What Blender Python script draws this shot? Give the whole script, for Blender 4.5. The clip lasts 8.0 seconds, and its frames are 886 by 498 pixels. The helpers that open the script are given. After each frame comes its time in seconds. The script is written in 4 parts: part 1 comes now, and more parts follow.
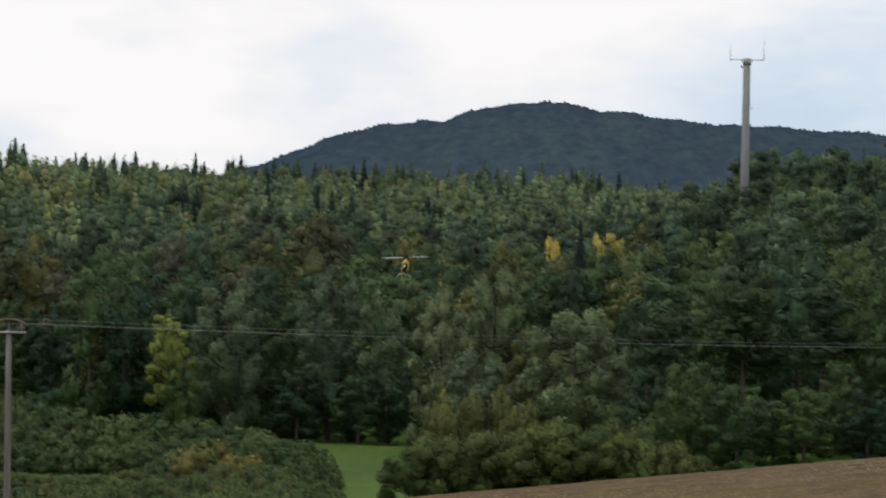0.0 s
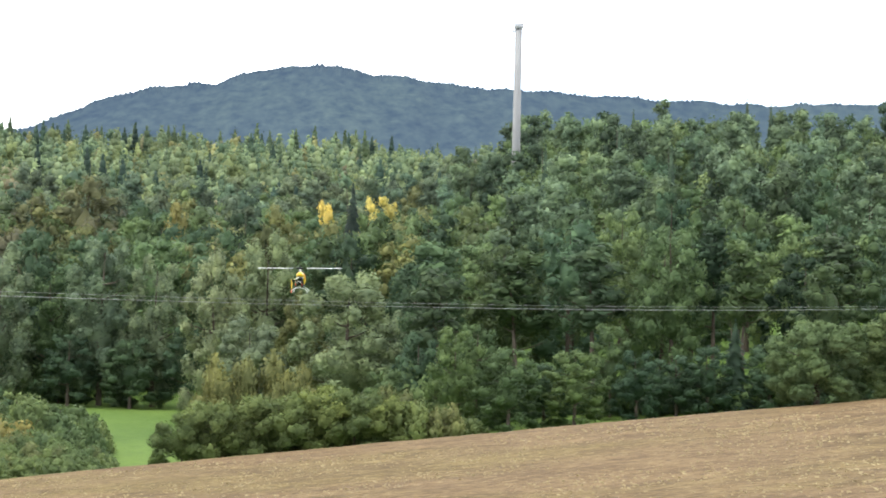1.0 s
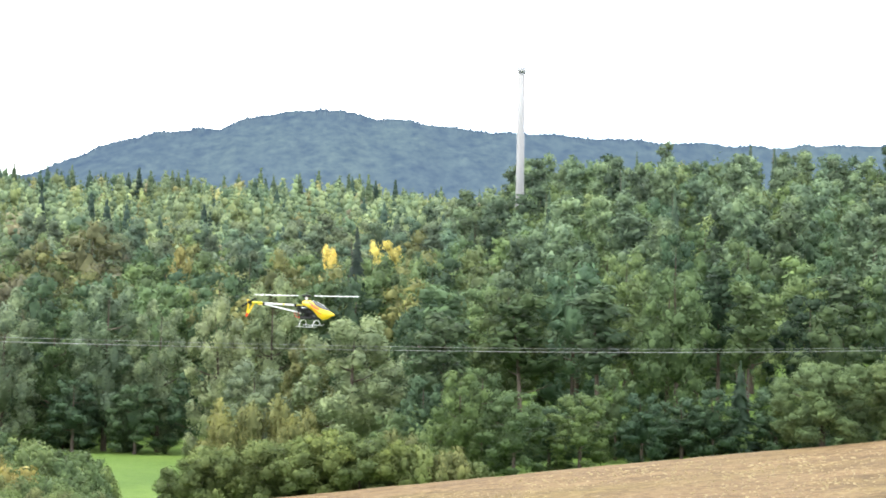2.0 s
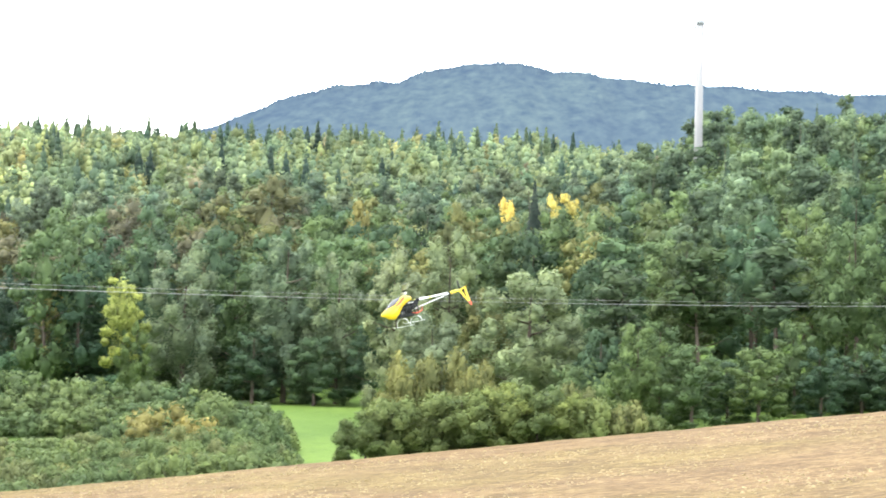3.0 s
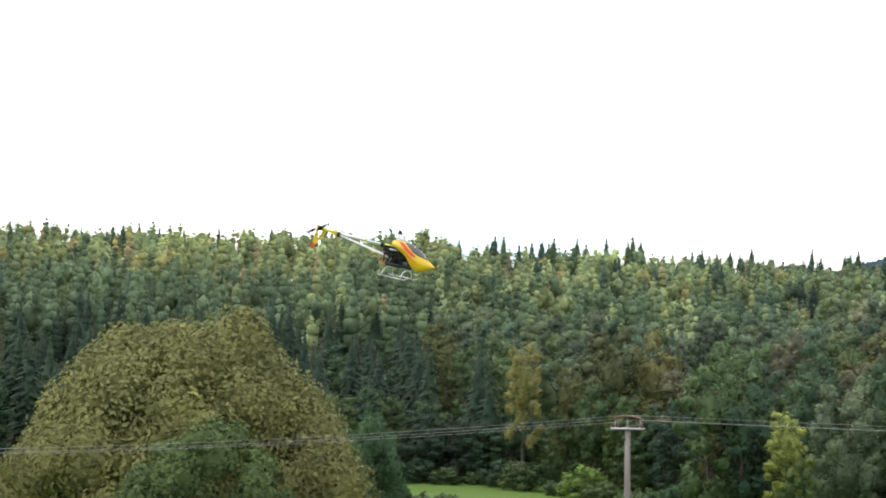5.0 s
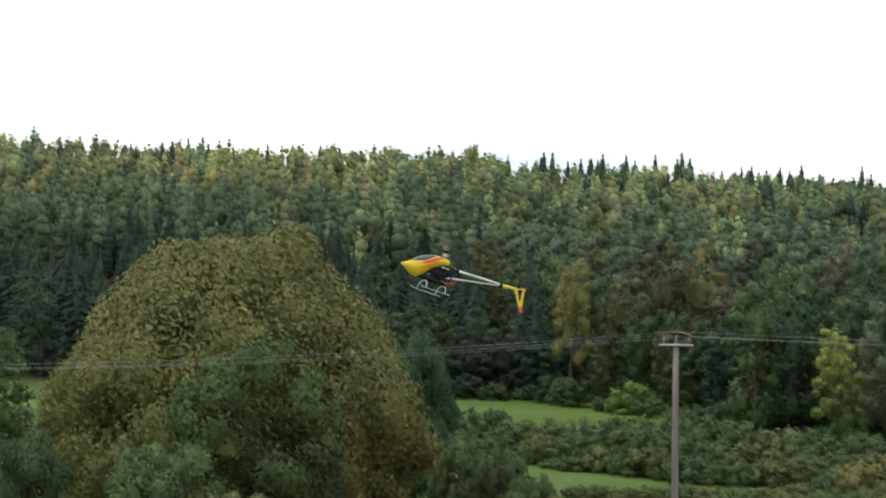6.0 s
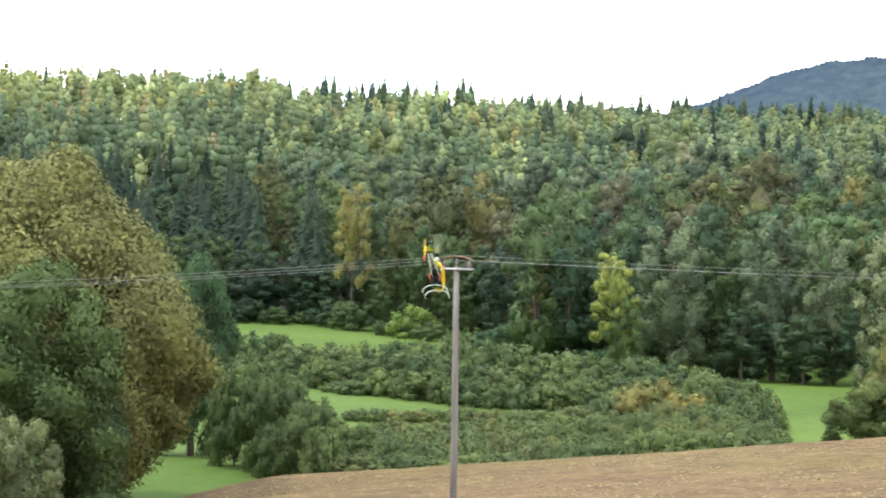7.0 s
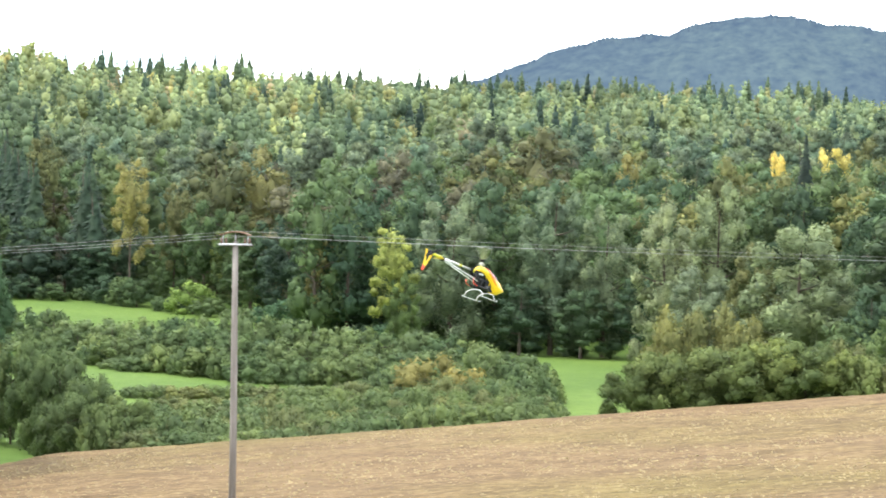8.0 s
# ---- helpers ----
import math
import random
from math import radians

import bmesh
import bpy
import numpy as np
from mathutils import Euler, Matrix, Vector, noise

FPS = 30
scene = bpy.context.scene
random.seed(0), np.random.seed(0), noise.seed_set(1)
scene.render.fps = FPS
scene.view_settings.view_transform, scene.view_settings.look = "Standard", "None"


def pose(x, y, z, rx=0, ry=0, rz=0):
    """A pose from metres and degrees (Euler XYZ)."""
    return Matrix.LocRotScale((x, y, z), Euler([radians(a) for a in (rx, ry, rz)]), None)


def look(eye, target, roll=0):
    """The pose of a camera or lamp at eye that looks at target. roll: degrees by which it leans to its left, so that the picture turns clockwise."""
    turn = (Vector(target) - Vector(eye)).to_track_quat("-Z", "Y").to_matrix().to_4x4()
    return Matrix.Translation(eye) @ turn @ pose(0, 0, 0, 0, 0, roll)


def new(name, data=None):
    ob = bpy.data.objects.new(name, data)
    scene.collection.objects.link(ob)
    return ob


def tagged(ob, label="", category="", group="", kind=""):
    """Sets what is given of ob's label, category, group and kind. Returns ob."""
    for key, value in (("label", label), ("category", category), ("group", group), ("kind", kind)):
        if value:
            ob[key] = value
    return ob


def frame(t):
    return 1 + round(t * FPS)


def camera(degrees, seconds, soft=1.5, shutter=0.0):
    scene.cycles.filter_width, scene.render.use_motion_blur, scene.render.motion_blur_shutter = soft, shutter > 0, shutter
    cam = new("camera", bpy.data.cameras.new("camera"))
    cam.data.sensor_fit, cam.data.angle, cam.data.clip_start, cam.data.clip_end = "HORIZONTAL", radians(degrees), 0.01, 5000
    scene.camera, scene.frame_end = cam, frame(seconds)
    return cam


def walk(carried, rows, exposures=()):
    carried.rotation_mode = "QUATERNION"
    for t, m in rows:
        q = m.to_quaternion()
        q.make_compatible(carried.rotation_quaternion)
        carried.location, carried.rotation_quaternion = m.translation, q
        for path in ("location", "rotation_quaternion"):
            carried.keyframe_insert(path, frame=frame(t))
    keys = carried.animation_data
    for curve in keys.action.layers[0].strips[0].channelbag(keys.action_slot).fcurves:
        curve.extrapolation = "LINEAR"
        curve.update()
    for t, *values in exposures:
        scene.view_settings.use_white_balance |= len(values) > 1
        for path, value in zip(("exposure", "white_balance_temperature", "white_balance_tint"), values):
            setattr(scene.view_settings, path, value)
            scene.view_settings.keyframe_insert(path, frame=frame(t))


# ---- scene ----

EYE = 17.0                       # the eye's height over the valley floor
cam = camera(20.0, 8.0, soft=1.75, shutter=0.22)
CAMERA_ROWS = [  # seconds, heading, pitch, roll (degrees; heading clockwise from +y)
    (0, -3.073, 1.543, 1.374), (0.1, -2.461, 1.234, 1.375), (0.2, -1.848, 0.926, 1.376), (0.3, -1.240, 0.720, 1.376),
    (0.4, -0.658, 0.687, 1.380), (0.5, -0.043, 0.684, 1.377), (0.6, 0.665, 0.600, 1.357), (0.7, 1.198, 0.587, 1.337),
    (0.8, 1.579, 0.636, 1.318), (0.9, 1.880, 0.720, 1.298), (1, 2.125, 0.829, 1.278), (1.1, 2.328, 0.908, 1.266),
    (1.2, 2.485, 0.975, 1.257), (1.5, 2.688, 1.295, 1.167), (1.75, 2.538, 1.607, 1.057), (2.05, 1.923, 1.822, 0.968),
    (2.3, 1.005, 1.701, 0.998), (2.4, 0.489, 1.564, 1.056), (2.5, -0.000, 1.384, 1.100), (2.6, -0.335, 1.150, 1.095),
    (2.7, -0.693, 1.004, 1.090), (2.8, -1.080, 0.920, 1.084), (2.9, -1.520, 0.820, 1.079), (3, -2.019, 0.679, 1.074),
    (3.1, -2.314, 0.602, 1.094), (3.2, -2.650, 0.630, 1.085), (3.3, -3.209, 0.826, 1.091), (3.4, -4.087, 1.097, 1.096),
    (3.5, -5.452, 1.358, 1.102), (3.6, -6.888, 1.263, 1.123), (3.7, -8.450, 1.298, 1.144), (3.8, -9.905, 1.448, 1.165),
    (3.9, -11.004, 1.729, 1.183), (4, -11.879, 2.068, 1.207), (4.1, -12.531, 2.405, 1.249), (4.2, -13.100, 2.701, 1.356),
    (4.3, -13.728, 2.920, 1.460), (4.4, -14.290, 3.095, 1.509), (4.5, -14.810, 3.247, 1.559), (4.6, -15.293, 3.334, 1.558),
    (4.7, -15.730, 3.363, 1.542), (5, -17.125, 3.396, 1.535), (5.25, -18.231, 3.253, 1.618), (5.5, -18.952, 2.912, 1.713),
    (5.8, -18.880, 2.166, 1.745), (5.9, -18.583, 1.815, 1.674), (6, -18.181, 1.453, 1.636), (6.1, -17.635, 1.103, 1.637),
    (6.2, -17.030, 0.800, 1.651), (6.3, -16.431, 0.590, 1.658), (6.4, -15.850, 0.460, 1.666), (6.5, -15.326, 0.410, 1.673),
    (6.6, -14.822, 0.266, 1.687), (6.7, -14.341, 0.066, 1.706), (6.8, -13.900, -0.080, 1.725), (6.9, -13.538, -0.123, 1.746),
    (7, -13.147, -0.134, 1.760), (7.1, -12.601, -0.151, 1.752), (7.2, -12.000, -0.150, 1.737), (7.3, -11.388, -0.110, 1.726),
    (7.4, -10.800, -0.060, 1.715), (7.5, -10.289, -0.026, 1.704), (7.6, -9.750, -0.150, 1.703), (7.7, -9.303, -0.309, 1.703),
    (7.8, -8.900, -0.450, 1.702), (7.9, -8.497, -0.510, 1.702), (8, -8.101, -0.544, 1.702),
]

EXPOSURES = [(0, -2.18), (0.3, -1.52), (0.6, -0.8), (1, -0.4), (1.2, -0.3), (2.3, 0.25), (3, 0.4), (4, 0.16), (4.7, -0.52), (5.2, -1.2), (5.8, -1.55), (6, -1.47), (6.5, -0.82), (7, -0.3), (7.5, 0), (8, 0.1)]
walk(cam, [(t, pose(0, 0, EYE, 90 + pitch, 0, -head) @ pose(0, 0, 0, 0, 0, roll)) for t, head, pitch, roll in CAMERA_ROWS], EXPOSURES)

# ---- daylight ----
SUN_WAY = Vector((-0.50, -0.10, 0.80)).normalized()    # towards the sun
sun = new("sun", bpy.data.lights.new("sun", "SUN"))
sun.data.energy, sun.data.angle, sun.data.color = 3.4, radians(8), (1.0, 0.95, 0.86)
sun.matrix_world = look((0, 0, 200), Vector((0, 0, 200)) - SUN_WAY)
world = bpy.data.worlds.new("sky")
scene.world = world
world.use_nodes = True


def sky_nodes():
    t = world.node_tree
    n, link = t.nodes, t.links.new
    back = n["Background"]
    sky = n.new("ShaderNodeTexSky")
    sky.sky_type, sky.sun_disc = "NISHITA", False
    sky.sun_elevation, sky.sun_rotation = math.asin(SUN_WAY.z), math.atan2(SUN_WAY.x, SUN_WAY.y)
    co = n.new("ShaderNodeTexCoord")
    mp = n.new("ShaderNodeMapping")
    mp.inputs["Scale"].default_value = (3.0, 3.0, 7.5)
    link(co.outputs["Generated"], mp.inputs["Vector"])
    noi = n.new("ShaderNodeTexNoise")
    noi.inputs["Scale"].default_value, noi.inputs["Detail"].default_value, noi.inputs["Roughness"].default_value = 1.3, 5.0, 0.55
    link(mp.outputs["Vector"], noi.inputs["Vector"])
    ramp = n.new("ShaderNodeValToRGB")
    ramp.color_ramp.elements[0].position, ramp.color_ramp.elements[1].position = 0.36, 0.58
    ramp.color_ramp.elements[0].color = (0.72, 0.72, 0.72, 1)
    link(noi.outputs["Fac"], ramp.inputs["Fac"])
    sep = n.new("ShaderNodeSeparateXYZ")
    link(co.outputs["Generated"], sep.inputs["Vector"])
    thin = n.new("ShaderNodeMapRange")       # the cloud cover opens towards the zenith
    thin.inputs["From Min"].default_value, thin.inputs["From Max"].default_value = 0.12, 0.5
    thin.inputs["To Min"].default_value, thin.inputs["To Max"].default_value = 1.0, 0.85
    link(sep.outputs["Z"], thin.inputs["Value"])
    cover = n.new("ShaderNodeMath")
    cover.operation = "MULTIPLY"
    link(ramp.outputs["Color"], cover.inputs[0])
    link(thin.outputs["Result"], cover.inputs[1])
    mix = n.new("ShaderNodeMixRGB")
    veil = n.new("ShaderNodeMixRGB")         # thin bluish veils between the white clouds
    veil.inputs["Color1"].default_value, veil.inputs["Color2"].default_value = (35.0, 41.0, 48.0, 1), (43.5, 42.8, 43.0, 1)
    stretch = n.new("ShaderNodeMapRange")
    stretch.inputs["From Min"].default_value, stretch.inputs["From Max"].default_value = 0.40, 0.56
    link(noi.outputs["Fac"], stretch.inputs["Value"])
    link(stretch.outputs["Result"], veil.inputs["Fac"])
    dome = n.new("ShaderNodeMapRange")       # an overcast sky is brightest overhead
    dome.inputs["From Min"].default_value, dome.inputs["From Max"].default_value = 0.17, 0.9
    dome.inputs["To Min"].default_value, dome.inputs["To Max"].default_value = 1.0, 1.1
    link(sep.outputs["Z"], dome.inputs["Value"])
    cloud = n.new("ShaderNodeVectorMath")
    cloud.operation = "SCALE"
    link(veil.outputs["Color"], cloud.inputs[0])
    link(dome.outputs["Result"], cloud.inputs["Scale"])
    link(cloud.outputs["Vector"], mix.inputs["Color2"])
    link(cover.outputs["Value"], mix.inputs["Fac"])
    link(sky.outputs["Color"], mix.inputs["Color1"])
    link(mix.outputs["Color"], back.inputs["Color"])
    back.inputs["Strength"].default_value = 0.1


sky_nodes()


# ---- materials ----
def material(name, rough=0.6, metal=0.0, spec=0.5):
    m = bpy.data.materials.new(name)
    m.use_nodes = True
    p = m.node_tree.nodes["Principled BSDF"]
    p.inputs["Roughness"].default_value, p.inputs["Metallic"].default_value = rough, metal
    p.inputs["Specular IOR Level"].default_value = spec
    return m, m.node_tree.nodes, m.node_tree.links.new, p


def noise_node(n, link, scale, detail=4.0, rough=0.55, space="Object", stretch=None):
    co = n.new("ShaderNodeTexCoord")
    out = co.outputs[space]
    if stretch:
        mp = n.new("ShaderNodeMapping")
        mp.inputs["Scale"].default_value = stretch
        link(out, mp.inputs["Vector"])
        out = mp.outputs["Vector"]
    noi = n.new("ShaderNodeTexNoise")
    noi.inputs["Scale"].default_value, noi.inputs["Detail"].default_value, noi.inputs["Roughness"].default_value = scale, detail, rough
    link(out, noi.inputs["Vector"])
    return noi.outputs["Fac"]


def ramp_node(n, link, fac, stops):
    r = n.new("ShaderNodeValToRGB")
    while len(r.color_ramp.elements) < len(stops):
        r.color_ramp.elements.new(0.5)
    for e, (at, colour) in zip(r.color_ramp.elements, stops):
        e.position, e.color = at, (*colour, 1)
    link(fac, r.inputs["Fac"])
    return r.outputs["Color"]


def mix_node(n, link, a, b, fac, kind="MIX"):
    m = n.new("ShaderNodeMixRGB")
    m.blend_type = kind
    for socket, v in zip(("Fac", "Color1", "Color2"), (fac, a, b)):
        if isinstance(v, (int, float)):
            m.inputs[socket].default_value = v
        elif isinstance(v, tuple):
            m.inputs[socket].default_value = (*v, 1)
        else:
            link(v, m.inputs[socket])
    return m.outputs["Color"]


def bump_node(n, link, p, height, strength, distance):
    b = n.new("ShaderNodeBump")
    b.inputs["Strength"].default_value, b.inputs["Distance"].default_value = strength, distance
    link(height, b.inputs["Height"])
    link(b.outputs["Normal"], p.inputs["Normal"])


def leaf_material(name, source):
    """Foliage: the species' colour (far woods: with sun and shade put in), varied from tree to tree and from leaf clump
    to leaf clump.
    """
    m, n, link, p = material(name, 0.6, spec=0.12)
    if source == "object":
        info = n.new("ShaderNodeObjectInfo")
        base, per_tree = info.outputs["Color"], info.outputs["Random"]
    else:
        at = n.new("ShaderNodeAttribute")
        at.attribute_name = "tint"
        base, per_tree = at.outputs["Color"], None
    geo = n.new("ShaderNodeNewGeometry")
    leafy = ramp_node(n, link, geo.outputs["Random Per Island"], [(0.0, (0.74, 0.77, 0.72)), (0.5, (0.97, 0.99, 0.91)), (1.0, (1.26, 1.25, 1.12))])
    col = mix_node(n, link, base, leafy, 1.0, "MULTIPLY")
    if per_tree is not None:
        tree = ramp_node(n, link, per_tree, [(0.0, (0.80, 0.86, 0.88)), (0.5, (1.0, 1.0, 1.0)), (1.0, (1.20, 1.16, 1.02))])
        col = mix_node(n, link, col, tree, 1.0, "MULTIPLY")
    # lighter and darker sprays at random, a metre or two across, for lobe-like texture
    spray = noise_node(n, link, 0.42 if source == "object" else 0.2, 2.5, 0.55)
    col = mix_node(n, link, col, ramp_node(n, link, spray, [(0.36, (0.80, 0.82, 0.86)), (0.5, (0.98, 0.98, 0.97)), (0.64, (1.22, 1.20, 1.10))]), 1.0, "MULTIPLY")
    link(col, p.inputs["Base Color"])
    bump_node(n, link, p, noise_node(n, link, 3.5 if source == "object" else 1.2, 3.0, 0.6), 0.45, 0.15 if source == "object" else 0.4)
    tr = n.new("ShaderNodeBsdfTranslucent")
    link(col, tr.inputs["Color"])
    mx = n.new("ShaderNodeMixShader")
    mx.inputs["Fac"].default_value = 0.34
    link(p.outputs["BSDF"], mx.inputs[1])
    link(tr.outputs["BSDF"], mx.inputs[2])
    link(mx.outputs["Shader"], n["Material Output"].inputs["Surface"])
    return m


def ground_material():
    m, n, link, p = material("meadow_and_forest_floor", 0.9, spec=0.1)
    fine = noise_node(n, link, 0.9, 8.0, 0.7)
    broad = noise_node(n, link, 0.03, 3.0)
    grass = ramp_node(n, link, broad, [(0.3, (0.068, 0.118, 0.028)), (0.7, (0.102, 0.158, 0.038))])
    grass = mix_node(n, link, grass, ramp_node(n, link, fine, [(0.3, (0.7, 0.75, 0.6)), (0.75, (1.2, 1.15, 1.0))]), 1.0, "MULTIPLY")
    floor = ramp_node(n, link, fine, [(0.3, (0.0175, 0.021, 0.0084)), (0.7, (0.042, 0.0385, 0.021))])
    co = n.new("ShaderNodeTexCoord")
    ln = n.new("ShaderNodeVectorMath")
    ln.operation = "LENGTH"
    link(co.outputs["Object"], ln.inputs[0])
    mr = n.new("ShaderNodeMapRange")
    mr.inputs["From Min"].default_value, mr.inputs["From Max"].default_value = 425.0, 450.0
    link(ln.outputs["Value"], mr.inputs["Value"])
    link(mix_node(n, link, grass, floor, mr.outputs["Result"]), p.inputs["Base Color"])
    bump_node(n, link, p, fine, 0.6, 0.25)
    return m


def field_material():
    m, n, link, p = material("stubble_soil", 0.95, spec=0.1)
    fine = noise_node(n, link, 2.2, 9.0, 0.75, stretch=(0.7, 1.0, 1.0))
    clod = noise_node(n, link, 0.45, 5.0, 0.6, stretch=(0.6, 1.0, 1.0))
    broad = noise_node(n, link, 0.045, 3.0, 0.6, stretch=(0.5, 1.0, 1.0))
    soil = ramp_node(n, link, fine, [(0.28, (0.052, 0.035, 0.021)), (0.5, (0.145, 0.101, 0.056)), (0.72, (0.260, 0.197, 0.108))])
    pale = ramp_node(n, link, clod, [(0.32, (0.68, 0.64, 0.60)), (0.66, (1.12, 1.08, 1.0))])
    col = mix_node(n, link, soil, pale, 1.0, "MULTIPLY")
    green = ramp_node(n, link, broad, [(0.5, (1.0, 1.0, 1.0)), (0.72, (0.93, 1.03, 0.80))])
    link(mix_node(n, link, col, green, 1.0, "MULTIPLY"), p.inputs["Base Color"])
    bump_node(n, link, p, fine, 0.8, 0.12)
    return m


def plain_material(name, dark, light, scale, rough, metal=0.0, spec=0.5, stretch=None, bump=0.0):
    m, n, link, p = material(name, rough, metal, spec)
    f = noise_node(n, link, scale, 6.0, 0.6, stretch=stretch)
    link(ramp_node(n, link, f, [(0.3, dark), (0.7, light)]), p.inputs["Base Color"])
    if bump:
        bump_node(n, link, p, f, bump, 0.02)
    return m


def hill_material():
    """Woods kilometres off: mostly the blue of the air in front of them, put into their colour and emission."""
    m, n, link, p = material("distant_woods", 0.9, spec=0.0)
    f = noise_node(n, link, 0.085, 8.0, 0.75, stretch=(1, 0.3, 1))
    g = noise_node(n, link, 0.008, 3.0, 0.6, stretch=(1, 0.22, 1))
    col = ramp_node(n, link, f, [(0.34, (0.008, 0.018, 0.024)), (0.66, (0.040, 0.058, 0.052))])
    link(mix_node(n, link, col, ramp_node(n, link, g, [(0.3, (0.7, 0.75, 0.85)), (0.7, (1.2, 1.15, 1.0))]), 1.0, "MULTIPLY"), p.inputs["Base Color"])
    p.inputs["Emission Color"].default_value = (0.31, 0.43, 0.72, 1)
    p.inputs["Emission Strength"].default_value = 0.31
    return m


LEAF = leaf_material("leaves", "object")
FAR_LEAF = leaf_material("leaves_of_far_woods", "attribute")
BARK = plain_material("bark", (0.045, 0.03375, 0.02625), (0.1275, 0.105, 0.0825), 3.0, 0.9, spec=0.1, stretch=(1, 1, 0.2), bump=0.5)
GROUND = ground_material()
FIELD = field_material()
STRAW = plain_material("straw", (0.26, 0.205, 0.11), (0.34, 0.275, 0.15), 1.5, 0.8, spec=0.2)
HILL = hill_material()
WOOD_POLE = plain_material("weathered_pole_wood", (0.1224, 0.108, 0.0972), (0.2376, 0.216, 0.1944), 5.0, 0.85, spec=0.2, stretch=(1, 1, 0.08), bump=0.4)
GALVANISED = plain_material("galvanised_steel", (0.2805, 0.289, 0.2975), (0.442, 0.4505, 0.459), 6.0, 0.5, metal=0.6)
RUST = plain_material("rusty_brown_wood", (0.13, 0.075, 0.045), (0.27, 0.17, 0.11), 6.0, 0.85, bump=0.3)
PORCELAIN = plain_material("brown_porcelain", (0.10, 0.05, 0.035), (0.17, 0.09, 0.06), 8.0, 0.25)
WIRE = plain_material("aluminium_wire", (0.22, 0.23, 0.23), (0.34, 0.35, 0.35), 3.0, 0.5, metal=0.5)
CONCRETE = plain_material("pale_concrete", (0.22, 0.22, 0.22), (0.30, 0.30, 0.295), 0.6, 0.8, spec=0.2, stretch=(1, 1, 0.15), bump=0.2)
YELLOW = plain_material("yellow_gel_coat", (0.656, 0.41, 0.0123), (0.7052, 0.4674, 0.0205), 6.0, 0.28)
LIME = plain_material("lime_yellow_film", (0.50, 0.50, 0.02), (0.60, 0.58, 0.04), 9.0, 0.3)
RED = plain_material("red_decal", (0.55, 0.045, 0.02), (0.66, 0.075, 0.03), 9.0, 0.3)
ORANGE = plain_material("orange_decal", (0.75, 0.17, 0.02), (0.82, 0.24, 0.03), 9.0, 0.3)
GLASS = plain_material("smoked_canopy_window", (0.05, 0.05, 0.05), (0.10, 0.10, 0.095), 5.0, 0.12)
BLACK = plain_material("black_plastic", (0.008, 0.008, 0.009), (0.02, 0.02, 0.022), 20.0, 0.65, spec=0.25)
WHITE = plain_material("white_plastic", (0.595, 0.595, 0.5865), (0.68, 0.68, 0.6715), 8.0, 0.4)
ALLOY = plain_material("polished_alloy", (0.55, 0.55, 0.56), (0.72, 0.72, 0.73), 12.0, 0.3, metal=0.8)
BLADE = plain_material("pale_rotor_blade", (0.55, 0.56, 0.54), (0.66, 0.67, 0.65), 4.0, 0.4)


# ---- mesh helpers ----
def mesh_object(name, verts, faces, mat, parent=None, smooth=False, label=""):
    me = bpy.data.meshes.new(name)
    me.from_pydata([tuple(v) for v in verts], [], [tuple(f) for f in faces])
    me.materials.append(mat)
    if smooth:
        me.polygons.foreach_set("use_smooth", [True] * len(me.polygons))
    ob = new(name, me)
    if parent:
        ob.parent = parent
    if label:
        tagged(ob, label)
    return ob


def part(name, bm, mat, parent, label="", smooth=True):
    me = bpy.data.meshes.new(name)
    bmesh.ops.recalc_face_normals(bm, faces=bm.faces)
    bm.to_mesh(me)
    bm.free()
    me.materials.append(mat)
    me.polygons.foreach_set("use_smooth", [smooth] * len(me.polygons))
    ob = new(name, me)
    ob.parent = parent
    if label:
        tagged(ob, label)
    return ob


def tube(bm, points, radii, sides=10):
    """A round bar along points, capped at both ends."""
    rings = []
    pts = [Vector(p) for p in points]
    for i, p in enumerate(pts):
        way = (pts[min(i + 1, len(pts) - 1)] - pts[max(i - 1, 0)]).normalized()
        side = way.cross(Vector((0, 0, 1)) if abs(way.z) < 0.9 else Vector((1, 0, 0))).normalized()
        up = side.cross(way)
        r = radii[i] if isinstance(radii, (list, tuple)) else radii
        rings.append([bm.verts.new(p + r * (math.cos(a) * side + math.sin(a) * up)) for a in (2 * math.pi * k / sides for k in range(sides))])
    for a, b in zip(rings, rings[1:]):
        for k in range(sides):
            bm.faces.new((a[k], a[(k + 1) % sides], b[(k + 1) % sides], b[k]))
    bm.faces.new(rings[0][::-1])
    bm.faces.new(rings[-1])
    return bm


def box(bm, centre, size, bevel=0.0, turn=None):
    made = bmesh.ops.create_cube(bm, size=1.0)["verts"]
    m = Matrix.Translation(centre) @ (turn or Matrix()) @ Matrix.Diagonal((*size, 1))
    bmesh.ops.transform(bm, matrix=m, verts=made)
    if bevel:
        edges = {e for v in made for e in v.link_edges}
        bmesh.ops.bevel(bm, geom=list(edges), offset=bevel, segments=2, affect="EDGES")
    return bm


def smooth_step(a, b, v):
    s = np.clip((v - a) / (b - a), 0, 1)
    return s * s * (3 - 2 * s)


# ---- the lie of the land ----
def field_plane(x, y):
    return 6.95 + 0.11 * x - 0.014 * np.maximum(150 - y, 0) - 0.012 * np.maximum(y - 136, 0) ** 1.0 * 0.5


